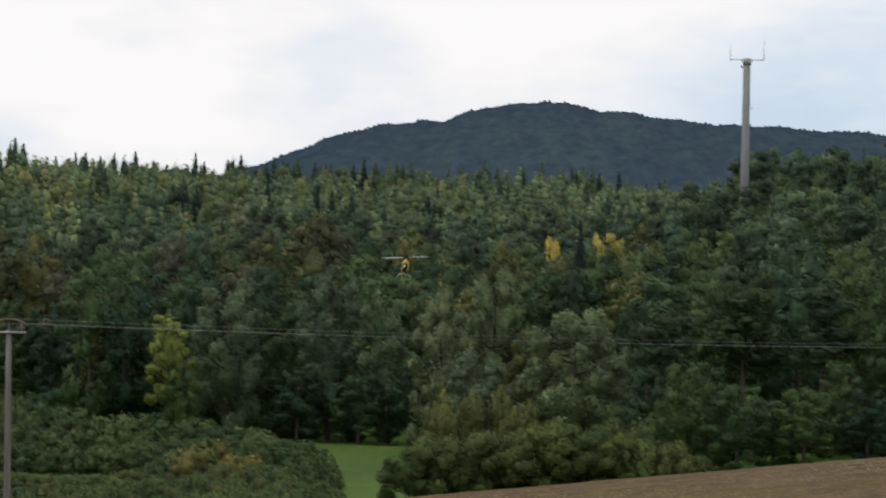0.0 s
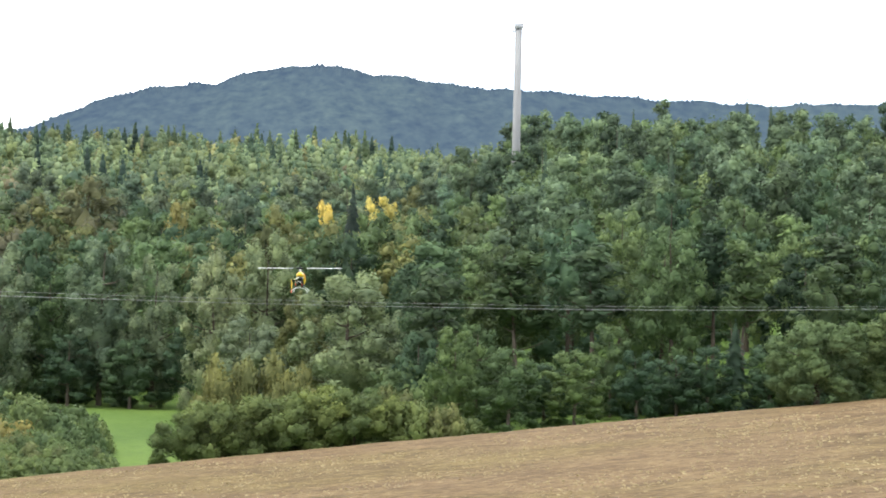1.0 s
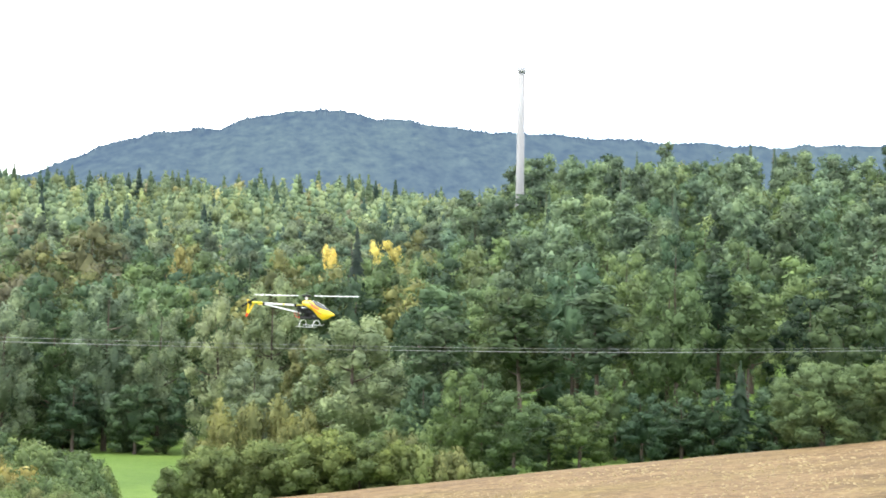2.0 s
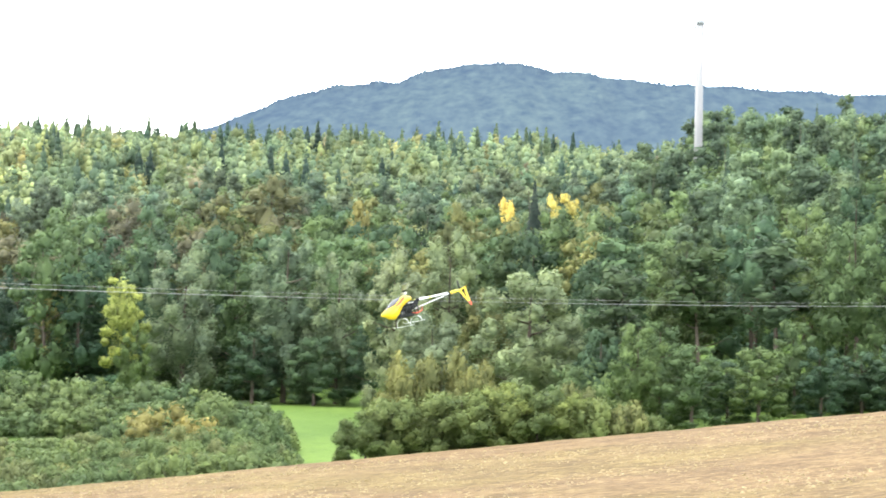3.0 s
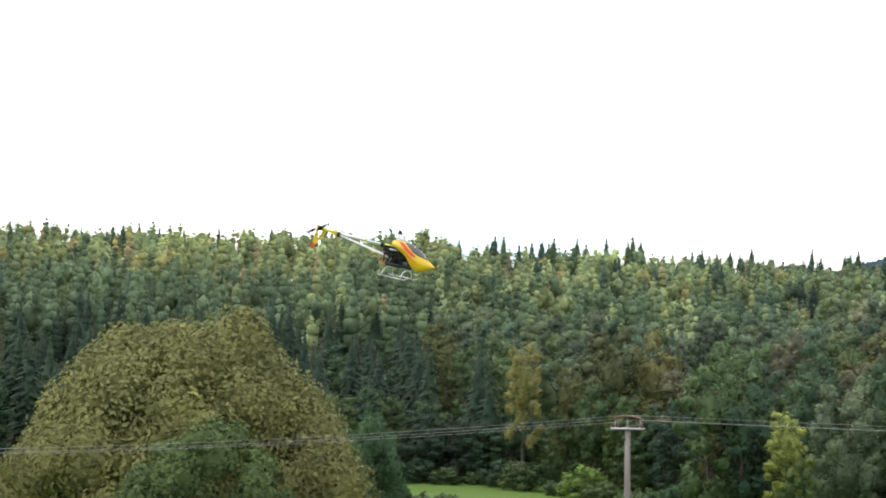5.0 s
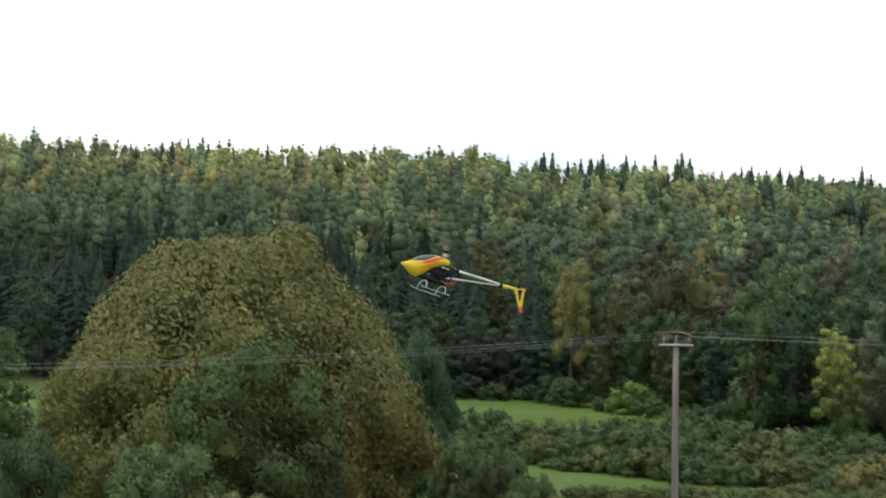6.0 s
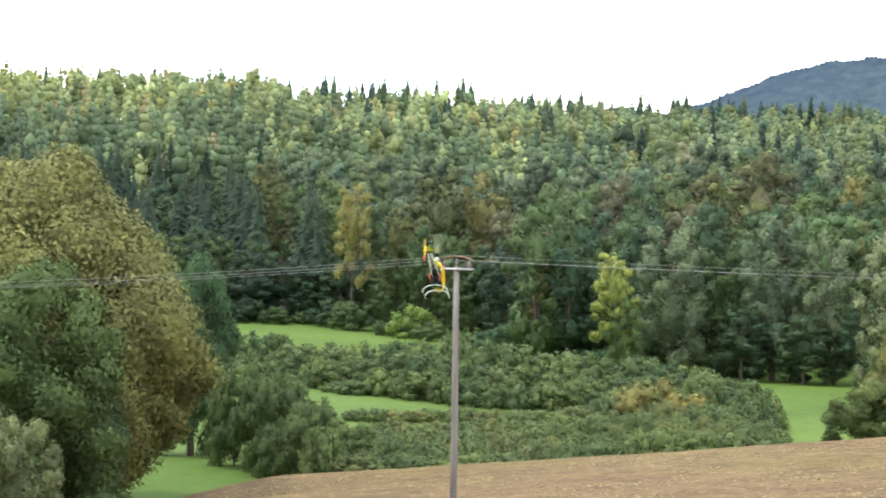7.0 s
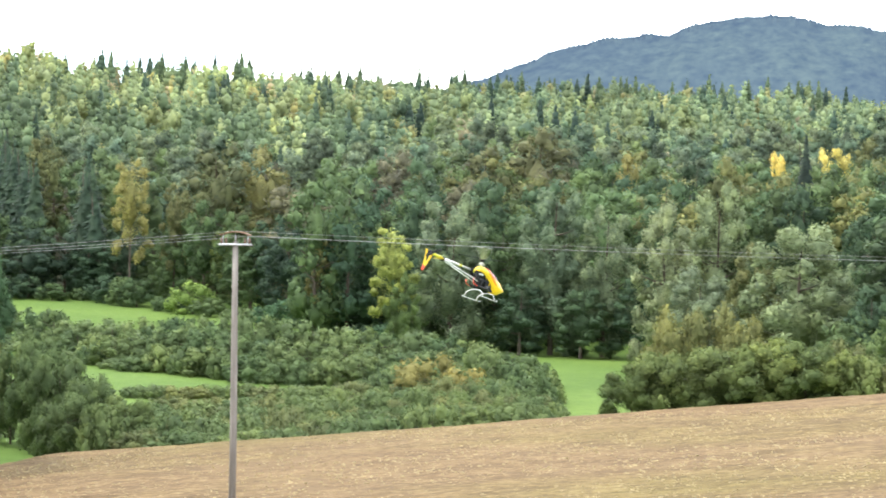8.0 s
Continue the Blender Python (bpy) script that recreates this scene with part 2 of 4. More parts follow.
def land(x, y):
    """Height of the ground: the hillside of the camera, the stubble field, the valley, the wooded slopes."""
    x, y = np.asarray(x, float), np.asarray(y, float)
    d = np.hypot(x, y)
    az = np.degrees(np.arctan2(x, y))
    left = np.interp(d, [0, 340, 430, 520, 700, 930, 1100, 1400, 3000], [0.6, 0.6, 2.7, 10, 32, 58, 55, 30, 20])
    mid = np.interp(d, [0, 325, 430, 550, 750, 1000, 1200, 1500, 3000], [0.6, 0.8, 8, 16, 36, 59, 54, 30, 20])
    right = np.interp(d, [0, 180, 230, 320, 450, 600, 700, 1000, 3000], [2.0, 3.0, 4.0, 11, 25, 41, 44, 40, 20])
    a = smooth_step(-14, -8, az)
    b = smooth_step(-0.5, 5.8, az)
    valley = (left * (1 - a) + mid * a) * (1 - b) + right * b
    plane = np.maximum(field_plane(x, y), 0.9)
    fall = 14 + 38 * smooth_step(-28, 0, x)
    back = smooth_step(152, 152 + fall, y)
    near = plane * (1 - back) + valley * back
    near = np.where(x < -46, near + (np.maximum(valley, 0.6) - near) * smooth_step(-46, -52, x), near)
    hillside = 15.4
    g = hillside + (near - hillside) * smooth_step(0, 72, np.maximum(y, 0))
    return np.where(y <= 0, hillside, g)


def ground_z(x, y):
    return float(land(x, y))


def make_ground():
    rings = np.concatenate([np.linspace(0, 60, 13)[1:], np.arange(66, 360, 4.0), np.arange(360, 1120, 16.0), np.array([1200, 1400, 1700, 2100, 2600, 3200, 4000])])
    az = np.radians(np.concatenate([np.arange(-180, -36, 9.0), np.arange(-36, 20, 0.7), np.arange(22, 180, 9.0)]))
    verts = [(0, 0, 15.4)]
    n = len(az)
    for r in rings:
        x, y = r * np.sin(az), r * np.cos(az)
        verts += list(zip(x, y, land(x, y)))
    faces = [(0, 1 + (k + 1) % n, 1 + k) for k in range(n)]
    for i in range(len(rings) - 1):
        a, b = 1 + i * n, 1 + (i + 1) * n
        faces += [(a + k, a + (k + 1) % n, b + (k + 1) % n, b + k) for k in range(n)]
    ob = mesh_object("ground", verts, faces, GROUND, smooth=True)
    return tagged(ob, "green valley meadows with wooded slopes behind", "ground", kind="structure")


def make_field():
    """The stubble field: a sheet of its own just over the ground, with a slightly ragged far edge."""
    xs, ys = np.linspace(-50, 62, 150), np.linspace(58, 156, 124)
    verts, faces = [], []
    for y in ys:
        for x in xs:
            edge = 0.5 * noise.noise((x * 0.15, 7.0, 0.0))
            yy = y + edge * (y - 58) / 98 * 2.0
            lump = 0.05 * noise.noise((x * 0.9, yy * 0.9, 3.0)) + 0.12 * noise.noise((x * 0.11, yy * 0.11, 9.0))
            verts.append((x, yy, ground_z(x, yy) + 0.17 + lump))
    w = len(xs)
    for j in range(len(ys) - 1):
        for i in range(w - 1):
            k = j * w + i
            faces.append((k, k + 1, k + w + 1, k + w))
    ob = mesh_object("field", verts, faces, FIELD, smooth=True)
    return tagged(ob, "harvested tan stubble field with bare pinkish soil", "field", kind="structure")


def make_stubble():
    rng = np.random.default_rng(5)
    verts, faces = [], []
    for _ in range(15000):
        x, y = rng.uniform(-46, 58), rng.uniform(78, 151)
        if abs(x) > 0.45 * y:
            continue
        z = ground_z(x, y) + 0.16
        a, s, h = rng.uniform(0, math.pi), rng.uniform(0.05, 0.12), rng.uniform(0.03, 0.085)
        dx, dy = s * math.cos(a), s * math.sin(a)
        k = len(verts)
        verts += [(x - dx, y - dy, z), (x + dx, y + dy, z), (x + dx * 0.7 + rng.normal(0, 0.03), y + dy + rng.normal(0, 0.03), z + h), (x - dx * 0.9, y - dy + 0.03, z + h * 0.8)]
        faces.append((k, k + 1, k + 2, k + 3))
    ob = mesh_object("stubble", verts, faces, STRAW)
    return tagged(ob, "short dry straw stubble scattered over the field", "stubble", kind="stuff")


# ---- foliage ----
def crown_normals(points, outward, lobes, noise_part):
    """Shading directions of foliage: the roundness of the lobe and of the whole crown together."""
    low, high = (lobes[:, :3] - lobes[:, [3, 3, 4]]).min(0), (lobes[:, :3] + lobes[:, [3, 3, 4]]).max(0)
    whole = (points - (low + high) / 2) / ((high - low) / 2)
    n = outward + 0.8 * whole + noise_part
    return n / np.maximum(1e-6, np.linalg.norm(n, axis=1))[:, None]


def leaf_quads(rng, lobes, n, size, brush=0.0):
    """Pointed leaf sprays on the skins of the crown's lobes. A lobe: centre x, y, z and radii across and up. With brush they stand upwards."""
    lobes = np.array(lobes, float)
    area = lobes[:, 3] * (lobes[:, 3] + lobes[:, 4])
    p, d, got = [], [], 0
    for _ in range(8):
        which = rng.choice(len(lobes), n, p=area / area.sum())
        e = rng.normal(size=(n, 3))
        e /= np.linalg.norm(e, axis=1)[:, None]
        q = lobes[which, :3] + e * lobes[which][:, [3, 3, 4]] * (0.76 + 0.48 * rng.uniform(0, 1, n)[:, None] ** 1.5)
        inside = np.zeros(n, bool)
        for k, l in enumerate(lobes):
            inside |= ((((q - l[:3]) / l[[3, 3, 4]]) ** 2).sum(1) < 0.62) & (which != k)
        p.append(q[~inside])
        d.append(e[~inside])
        got += int((~inside).sum())
        if got >= n:
            break
    p, d = np.concatenate(p)[:n], np.concatenate(d)[:n]
    n = len(p)
    face = d + 0.35 * rng.normal(size=(n, 3))
    face /= np.linalg.norm(face, axis=1)[:, None]
    t = np.cross(face, rng.normal(size=(n, 3)))
    t /= np.linalg.norm(t, axis=1)[:, None]
    t = t + 0.25 * d + brush * (1 - np.abs(d[:, 2:])) * np.array([0, 0, 1.0])
    t /= np.linalg.norm(t, axis=1)[:, None]
    b = np.cross(face, t)
    b /= np.maximum(1e-6, np.linalg.norm(b, axis=1))[:, None]
    s = size * rng.uniform(0.6, 1.3, n)[:, None]
    wide = rng.uniform(0.34, 0.66, n)[:, None] * (1 - 0.35 * min(1.0, brush))
    v = np.stack([p - t * s * 0.8, p - b * s * wide + face * s * 0.12, p + t * s * 1.15, p + b * s * wide + face * s * 0.12], 1)
    soft = crown_normals(p, d, lobes, 0.26 * rng.normal(size=(n, 3)))
    return v.reshape(-1, 3), np.arange(4 * n).reshape(-1, 4), np.repeat(soft, 4, axis=0)


def lobe_cores(rng, lobes, shrink=0.93, sides=8, rows=5):
    """The closed inner mass of each lobe, slightly uneven."""
    verts, faces, way = [], [], []

    def put(x, y, z, r, h, e, a, q):
        d = (math.cos(e) * math.cos(a), math.cos(e) * math.sin(a), math.sin(e))
        way.append(d)
        verts.append((x + r * q * d[0], y + r * q * d[1], z + h * q * d[2]))

    for x, y, z, r, h in lobes:
        k = len(verts)
        put(x, y, z, r, h, -math.pi / 2, 0, shrink)
        for i in range(1, rows):
            for s in range(sides):
                put(x, y, z, r, h, -math.pi / 2 + math.pi * i / rows, 2 * math.pi * s / sides + 0.4 * i, shrink * rng.uniform(0.8, 1.1))
        put(x, y, z, r, h, math.pi / 2, 0, shrink)
        top = len(verts) - 1
        for s in range(sides):
            faces.append((k, k + 1 + (s + 1) % sides, k + 1 + s))
            for i in range(rows - 2):
                a, b = k + 1 + i * sides, k + 1 + (i + 1) * sides
                faces.append((a + s, a + (s + 1) % sides, b + (s + 1) % sides, b + s))
            a = k + 1 + (rows - 2) * sides
            faces.append((a + s, a + (s + 1) % sides, top))
    verts = np.array(verts)
    return verts, faces, crown_normals(verts, np.array(way), np.array(lobes, float), 0.0)


def crown_mesh(name, rng, lobes, n, size, brush=0.0, sides=8, rows=5):
    """Leaf sprays over the closed mass of the crown's lobes."""
    lv, lf, ln = leaf_quads(rng, lobes, n, size, brush)
    cv, cf, cn = lobe_cores(rng, lobes, 0.68, sides, rows)
    me = bpy.data.meshes.new(name)
    me.from_pydata(np.concatenate([lv, cv]).tolist(), [], lf.tolist() + [tuple(i + len(lv) for i in f) for f in cf])
    me.materials.append(LEAF)
    round_normals(me, np.concatenate([ln, cn]))
    return me


def round_normals(me, normals):
    me.polygons.foreach_set("use_smooth", [True] * len(me.polygons))
    me.normals_split_custom_set_from_vertices(np.asarray(normals, float).tolist())


def trunk_mesh(name, rng, height, radius, limbs, spread):
    bm = bmesh.new()
    bend = rng.normal(0, 0.02 * height, 2)
    pts = [(bend[0] * s * s, bend[1] * s * s, height * s) for s in (-0.03, 0.0, 0.12, 0.35, 0.65, 1.0)]
    tube(bm, pts, [radius * 1.35, radius * 1.25, radius, radius * 0.8, radius * 0.5, radius * 0.12], 8)
    for k in range(limbs):
        s = rng.uniform(0.3, 0.8)
        a = 2 * math.pi * (k + rng.uniform(0, 0.6)) / limbs
        r = spread * rng.uniform(0.5, 0.85) * (1.1 - s * 0.5)
        p0 = Vector((bend[0] * s * s, bend[1] * s * s, height * s))
        p2 = p0 + Vector((r * math.cos(a), r * math.sin(a), rng.uniform(0.25, 0.6) * r))
        p1 = p0.lerp(p2, 0.5) + Vector((0, 0, -0.06 * r))
        tube(bm, [p0, p1, p2], [radius * 0.42, radius * 0.28, radius * 0.08], 5)
    me = bpy.data.meshes.new(name)
    bm.to_mesh(me)
    bm.free()
    me.materials.append(BARK)
    return me


def round_lobes(rng, height, spread, count, low=0.12, peak=0.42, lobe=(0.22, 0.36), tall=(0.75, 1.05), proud=(0.75, 1.05)):
    """Lobes of a broadleaf crown, from near the ground to the top, fullest at peak of the height."""
    lobes = [(0, 0, height * (peak + 0.06), spread * 0.55, height * 0.3)]
    for k in range(count):
        s = low + (0.93 - low) * (k + 0.5) / count
        w = math.sqrt(max(0.02, 1 - ((s - peak) / (1.02 - peak if s > peak else peak + 0.25)) ** 2))
        r = spread * rng.uniform(*lobe)
        off = max(0.0, spread * w - r * 0.8) * rng.uniform(*proud)
        a = k * 2.4 + rng.uniform(-0.5, 0.5)
        lobes.append((off * math.cos(a), off * math.sin(a), height * s, r, r * rng.uniform(*tall)))
    return lobes


def skirt(rng, height, spread):
    """The low outer boughs that hide a tree's stem."""
    return [(spread * 0.5 * math.cos(a), spread * 0.5 * math.sin(a), height * rng.uniform(0.1, 0.24), spread * rng.uniform(0.3, 0.4), spread * rng.uniform(0.34, 0.5)) for a in np.arange(6) * 1.05 + rng.uniform(0, 6.28)]


def puffed(rng, lobes, count, size=(0.34, 0.5)):
    """Breaks each lobe of a crown up into smaller rounded puffs on its outer and upper side."""
    out = []
    for x, y, z, r, h in lobes:
        out.append((x, y, z, r * 0.8, h * 0.8))
        away = np.array((x, y, 0.0))
        away = away / max(1.0, np.linalg.norm(away))
        for _ in range(count):
            e = rng.normal(size=3) + 0.9 * away + (0, 0, 0.55)
            e /= np.linalg.norm(e)
            q = rng.uniform(*size)
            out.append((x + e[0] * r * 0.7, y + e[1] * r * 0.7, z + e[2] * h * 0.7, r * q, h * q * rng.uniform(0.85, 1.35)))
    return out


TREES = {}
LEAF_TONE = np.array((1.13, 1.11, 1.18))      # lifts all foliage, with the bluish cast of shade put into its colour


def tree_kind(kind, seed, height, spread, lobes, n, size, trunk_r, limbs, brush=0.0, sides=8, rows=5):
    rng = np.random.default_rng(seed)
    crown = crown_mesh("crown", rng, lobes(rng), n, size, brush, sides, rows)
    trunk = trunk_mesh("trunk", rng, height * 0.9, trunk_r, limbs, spread)
    TREES.setdefault(kind, []).append((trunk, crown, height, spread))


def spruce_crown(rng, height, spread, rows, per_row, droop=0.45):
    """Tiers of drooping boughs round a stem, each bough a bent, pointed strip."""
    verts, faces = [], []
    for i in range(rows):
        s = i / (rows - 1)
        z = height * (0.08 + 0.9 * s)
        r = spread * (1 - s) ** 0.82 + 0.12
        count = max(4, int(per_row * (1 - 0.6 * s)))
        for k in range(count):
            a = 2 * math.pi * (k + rng.uniform(-0.3, 0.3)) / count + i * 1.1
            l = r * rng.uniform(0.6, 1.2)
            w = l * rng.uniform(0.1, 0.2) + 0.17
            z = height * (0.08 + 0.9 * s) + rng.normal(0, 0.45 * height / rows)
            ca, sa = math.cos(a), math.sin(a)
            dz = -droop * l * rng.uniform(0.5, 1.2)
            j = len(verts)
            verts += [(0.05 * ca, 0.05 * sa, z + 0.35), (l * 0.55 * ca - w * sa, l * 0.55 * sa + w * ca, z + dz * 0.4), (l * ca, l * sa, z + dz), (l * 0.55 * ca + w * sa, l * 0.55 * sa - w * ca, z + dz * 0.4), (l * 0.6 * ca, l * 0.6 * sa, z + dz * 0.4 + w * 0.6)]
            faces += [(j, j + 4, j + 1), (j + 1, j + 4, j + 2), (j + 4, j + 3, j + 2), (j, j + 3, j + 4)]
    return verts, faces


def spruce_normals(verts):
    q = np.array(verts, float)
    q[:, 2] = 0.4 * np.maximum(0.6, np.hypot(q[:, 0], q[:, 1]))
    return q / np.maximum(1e-6, np.linalg.norm(q, axis=1))[:, None]


def spruce_kind(kind, seed, height, spread, rows, per_row):
    """Drooping boughs over a closed, slender cone of inner twigs."""
    rng = np.random.default_rng(seed)
    v, f = spruce_crown(rng, height, spread, rows, per_row)
    sides, k = 9, len(v)
    for i in range(8):
        q = i / 7
        for j in range(sides):
            a = 2 * math.pi * j / sides + i
            r = (spread * 0.66 * (1 - q) ** 0.85 + 0.04) * rng.uniform(0.85, 1.12)
            v.append((r * math.cos(a), r * math.sin(a), height * (0.05 + 0.92 * q)))
    for i in range(7):
        for j in range(sides):
            a, b = k + i * sides, k + (i + 1) * sides
            f.append((a + j, a + (j + 1) % sides, b + (j + 1) % sides, b + j))
    me = bpy.data.meshes.new("crown")
    me.from_pydata(v, [], f)
    me.materials.append(LEAF)
    round_normals(me, spruce_normals(v))
    TREES.setdefault(kind, []).append((trunk_mesh("trunk", rng, height * 0.98, 0.22, 0, 1), me, height, spread))


def pine_lobes(rng, height, spread):
    lobes = []
    for k in range(9):
        s = 0.52 + 0.44 * k / 8
        r = spread * rng.uniform(0.32, 0.48) * (1.15 - 0.5 * (s - 0.5))
        off = spread * rng.uniform(0.25, 0.6) * (1.3 - s)
        a = k * 2.4 + rng.uniform(-0.4, 0.4)
        lobes.append((off * math.cos(a), off * math.sin(a), height * s, r, r * 0.95))
    return lobes


def willow_lobes(rng):
    """A broad dome of billows, drawn in towards the stem below."""
    lobes = [(0, 0, 10.0, 9.0, 8.4)] + puffed(rng, round_lobes(rng, 20, 12.0, 54, 0.06, 0.4, (0.18, 0.3), (0.85, 1.1), (0.9, 1.06)), 3, (0.34, 0.55))
    girth = lambda z: float(np.interp(z, (0, 7.5, 11, 15, 18, 21), (0.55, 1.0, 1.0, 0.88, 0.66, 0.4)))
    return [(x * girth(z), y * girth(z), z, r, h) for x, y, z, r, h in lobes]


def make_kinds():
    R = round_lobes
    for s in range(4):
        tree_kind("broadleaf_tree", 10 + s, 20, 5.6, lambda r: puffed(r, R(r, 20, 5.6, 24, 0.07, 0.4, (0.22, 0.38)), 2), 4200, 0.31, 0.32, 6, 0.2, 6, 3)
        tree_kind("high_forest_tree", 20 + s, 22, 5.2, lambda r: puffed(r, R(r, 22, 5.2, 16, 0.12, 0.56, (0.26, 0.42)), 1) + skirt(r, 22, 5.2), 1700, 0.44, 0.3, 5, 0.15, 6, 3)
        tree_kind("poplar_tree", 30 + s, 20, 4.6, lambda r: puffed(r, R(r, 20, 4.6, 26, 0.06, 0.32, (0.2, 0.32), (1.1, 1.6), (0.8, 1.1)), 3, (0.36, 0.55)), 10000, 0.25, 0.28, 6, 0.6, 6, 4)
        tree_kind("pine_tree", 40 + s, 21, 3.9, lambda r: puffed(r, pine_lobes(r, 21, 3.9), 1, (0.45, 0.65)), 1000, 0.40, 0.22, 5, 0.3, 6, 3)
        tree_kind("shrub", 50 + s, 5, 3.4, lambda r: puffed(r, R(r, 5, 3.4, 14, 0.06, 0.35, (0.26, 0.42), (0.75, 1.1), (0.8, 1.1)), 1), 1500, 0.24, 0.1, 5, 0.25, 6, 3)
        tree_kind("bush", 55 + s, 5, 3.4, lambda r: puffed(r, R(r, 5, 3.4, 16, 0.05, 0.35, (0.24, 0.4), (0.75, 1.0), (0.8, 1.05)), 3), 6500, 0.14, 0.1, 5, 0.25, 6, 4)
        tree_kind("low_shrub", 80 + s, 2.4, 3.4, lambda r: puffed(r, R(r, 2.4, 3.4, 22, 0.1, 0.3, (0.2, 0.32), (0.85, 1.15), (0.6, 1.0)), 1), 1400, 0.19, 0.06, 5, 0.25, 6, 3)
        spruce_kind("spruce_tree", 60 + s, 22, 3.4, 30, 13)
    spruce_kind("fir_tree", 68, 22, 3.4, 56, 22)
    tree_kind("willow_tree", 71, 20, 12.4, willow_lobes, 150000, 0.18, 0.7, 9, 0.12, 9, 6)
    tree_kind("oak_tree", 72, 15, 6.5, lambda r: puffed(r, R(r, 15, 6.3, 30, 0.05, 0.4, (0.2, 0.33)), 3), 36000, 0.18, 0.4, 7, 0.2)
    tree_kind("field_tree", 73, 8, 3.9, lambda r: puffed(r, R(r, 8, 3.8, 24, 0.08, 0.42), 4), 16000, 0.135, 0.2, 7, 0.3)
    tree_kind("birch_tree", 74, 22, 4.2, lambda r: puffed(r, R(r, 22, 3.9, 22, 0.3, 0.6, (0.18, 0.3)), 3), 5000, 0.23, 0.2, 7, 0.3, 6, 3)


def plant(kind, x, y, height, width, colour, label, category="tree", group="", turn=None, rng=random):
    """One tree or shrub of a kind on the ground at x, y; height and width in metres."""
    if kind in ("shrub", "bush") and height < 2.8:
        kind = "low_shrub"
    trunk, crown, h, s = rng.choice(TREES[kind])
    base = new(kind)
    base.location = (x, y, ground_z(x, y) - 0.05)
    base.rotation_euler = (0, 0, rng.uniform(0, 6.28) if turn is None else turn)
    base.scale = (width / (2 * s), width / (2 * s), height / h)
    base.empty_display_size = 0.3
    for name, me in (("trunk", trunk), ("crown", crown)):
        ob = new(name, me)
        ob.parent = base
        ob.color = (*(LEAF_TONE * colour), 1)
    return tagged(base, label, category, group)


def at(az, d):
    a = radians(az)
    return d * math.sin(a), d * math.cos(a)


def plant_at(kind, az, d, top, width, colour, label, category="tree", group="", **more):
    """The same by bearing, distance and the elevation of its top as seen from the eye."""
    x, y = at(az, d)
    height = EYE + d * math.tan(radians(top)) - ground_z(x, y)
    return plant(kind, x, y, max(height, 1.0), width, colour, label, category, group, **more)


MID_GREEN, DEEP_GREEN, GREY_GREEN = (0.088, 0.130, 0.056), (0.058, 0.096, 0.054), (0.120, 0.165, 0.092)
OLIVE, AUTUMN, RUSSET = (0.125, 0.135, 0.058), (0.62, 0.50, 0.15), (0.112, 0.112, 0.074)
PINE_GREEN, SPRUCE_GREEN, PALE_GREEN = (0.118, 0.150, 0.098), (0.050, 0.080, 0.054), (0.135, 0.185, 0.085)
ORANGE_LEAF, POPLAR_GREEN = (0.46, 0.22, 0.03), (0.152, 0.195, 0.118)


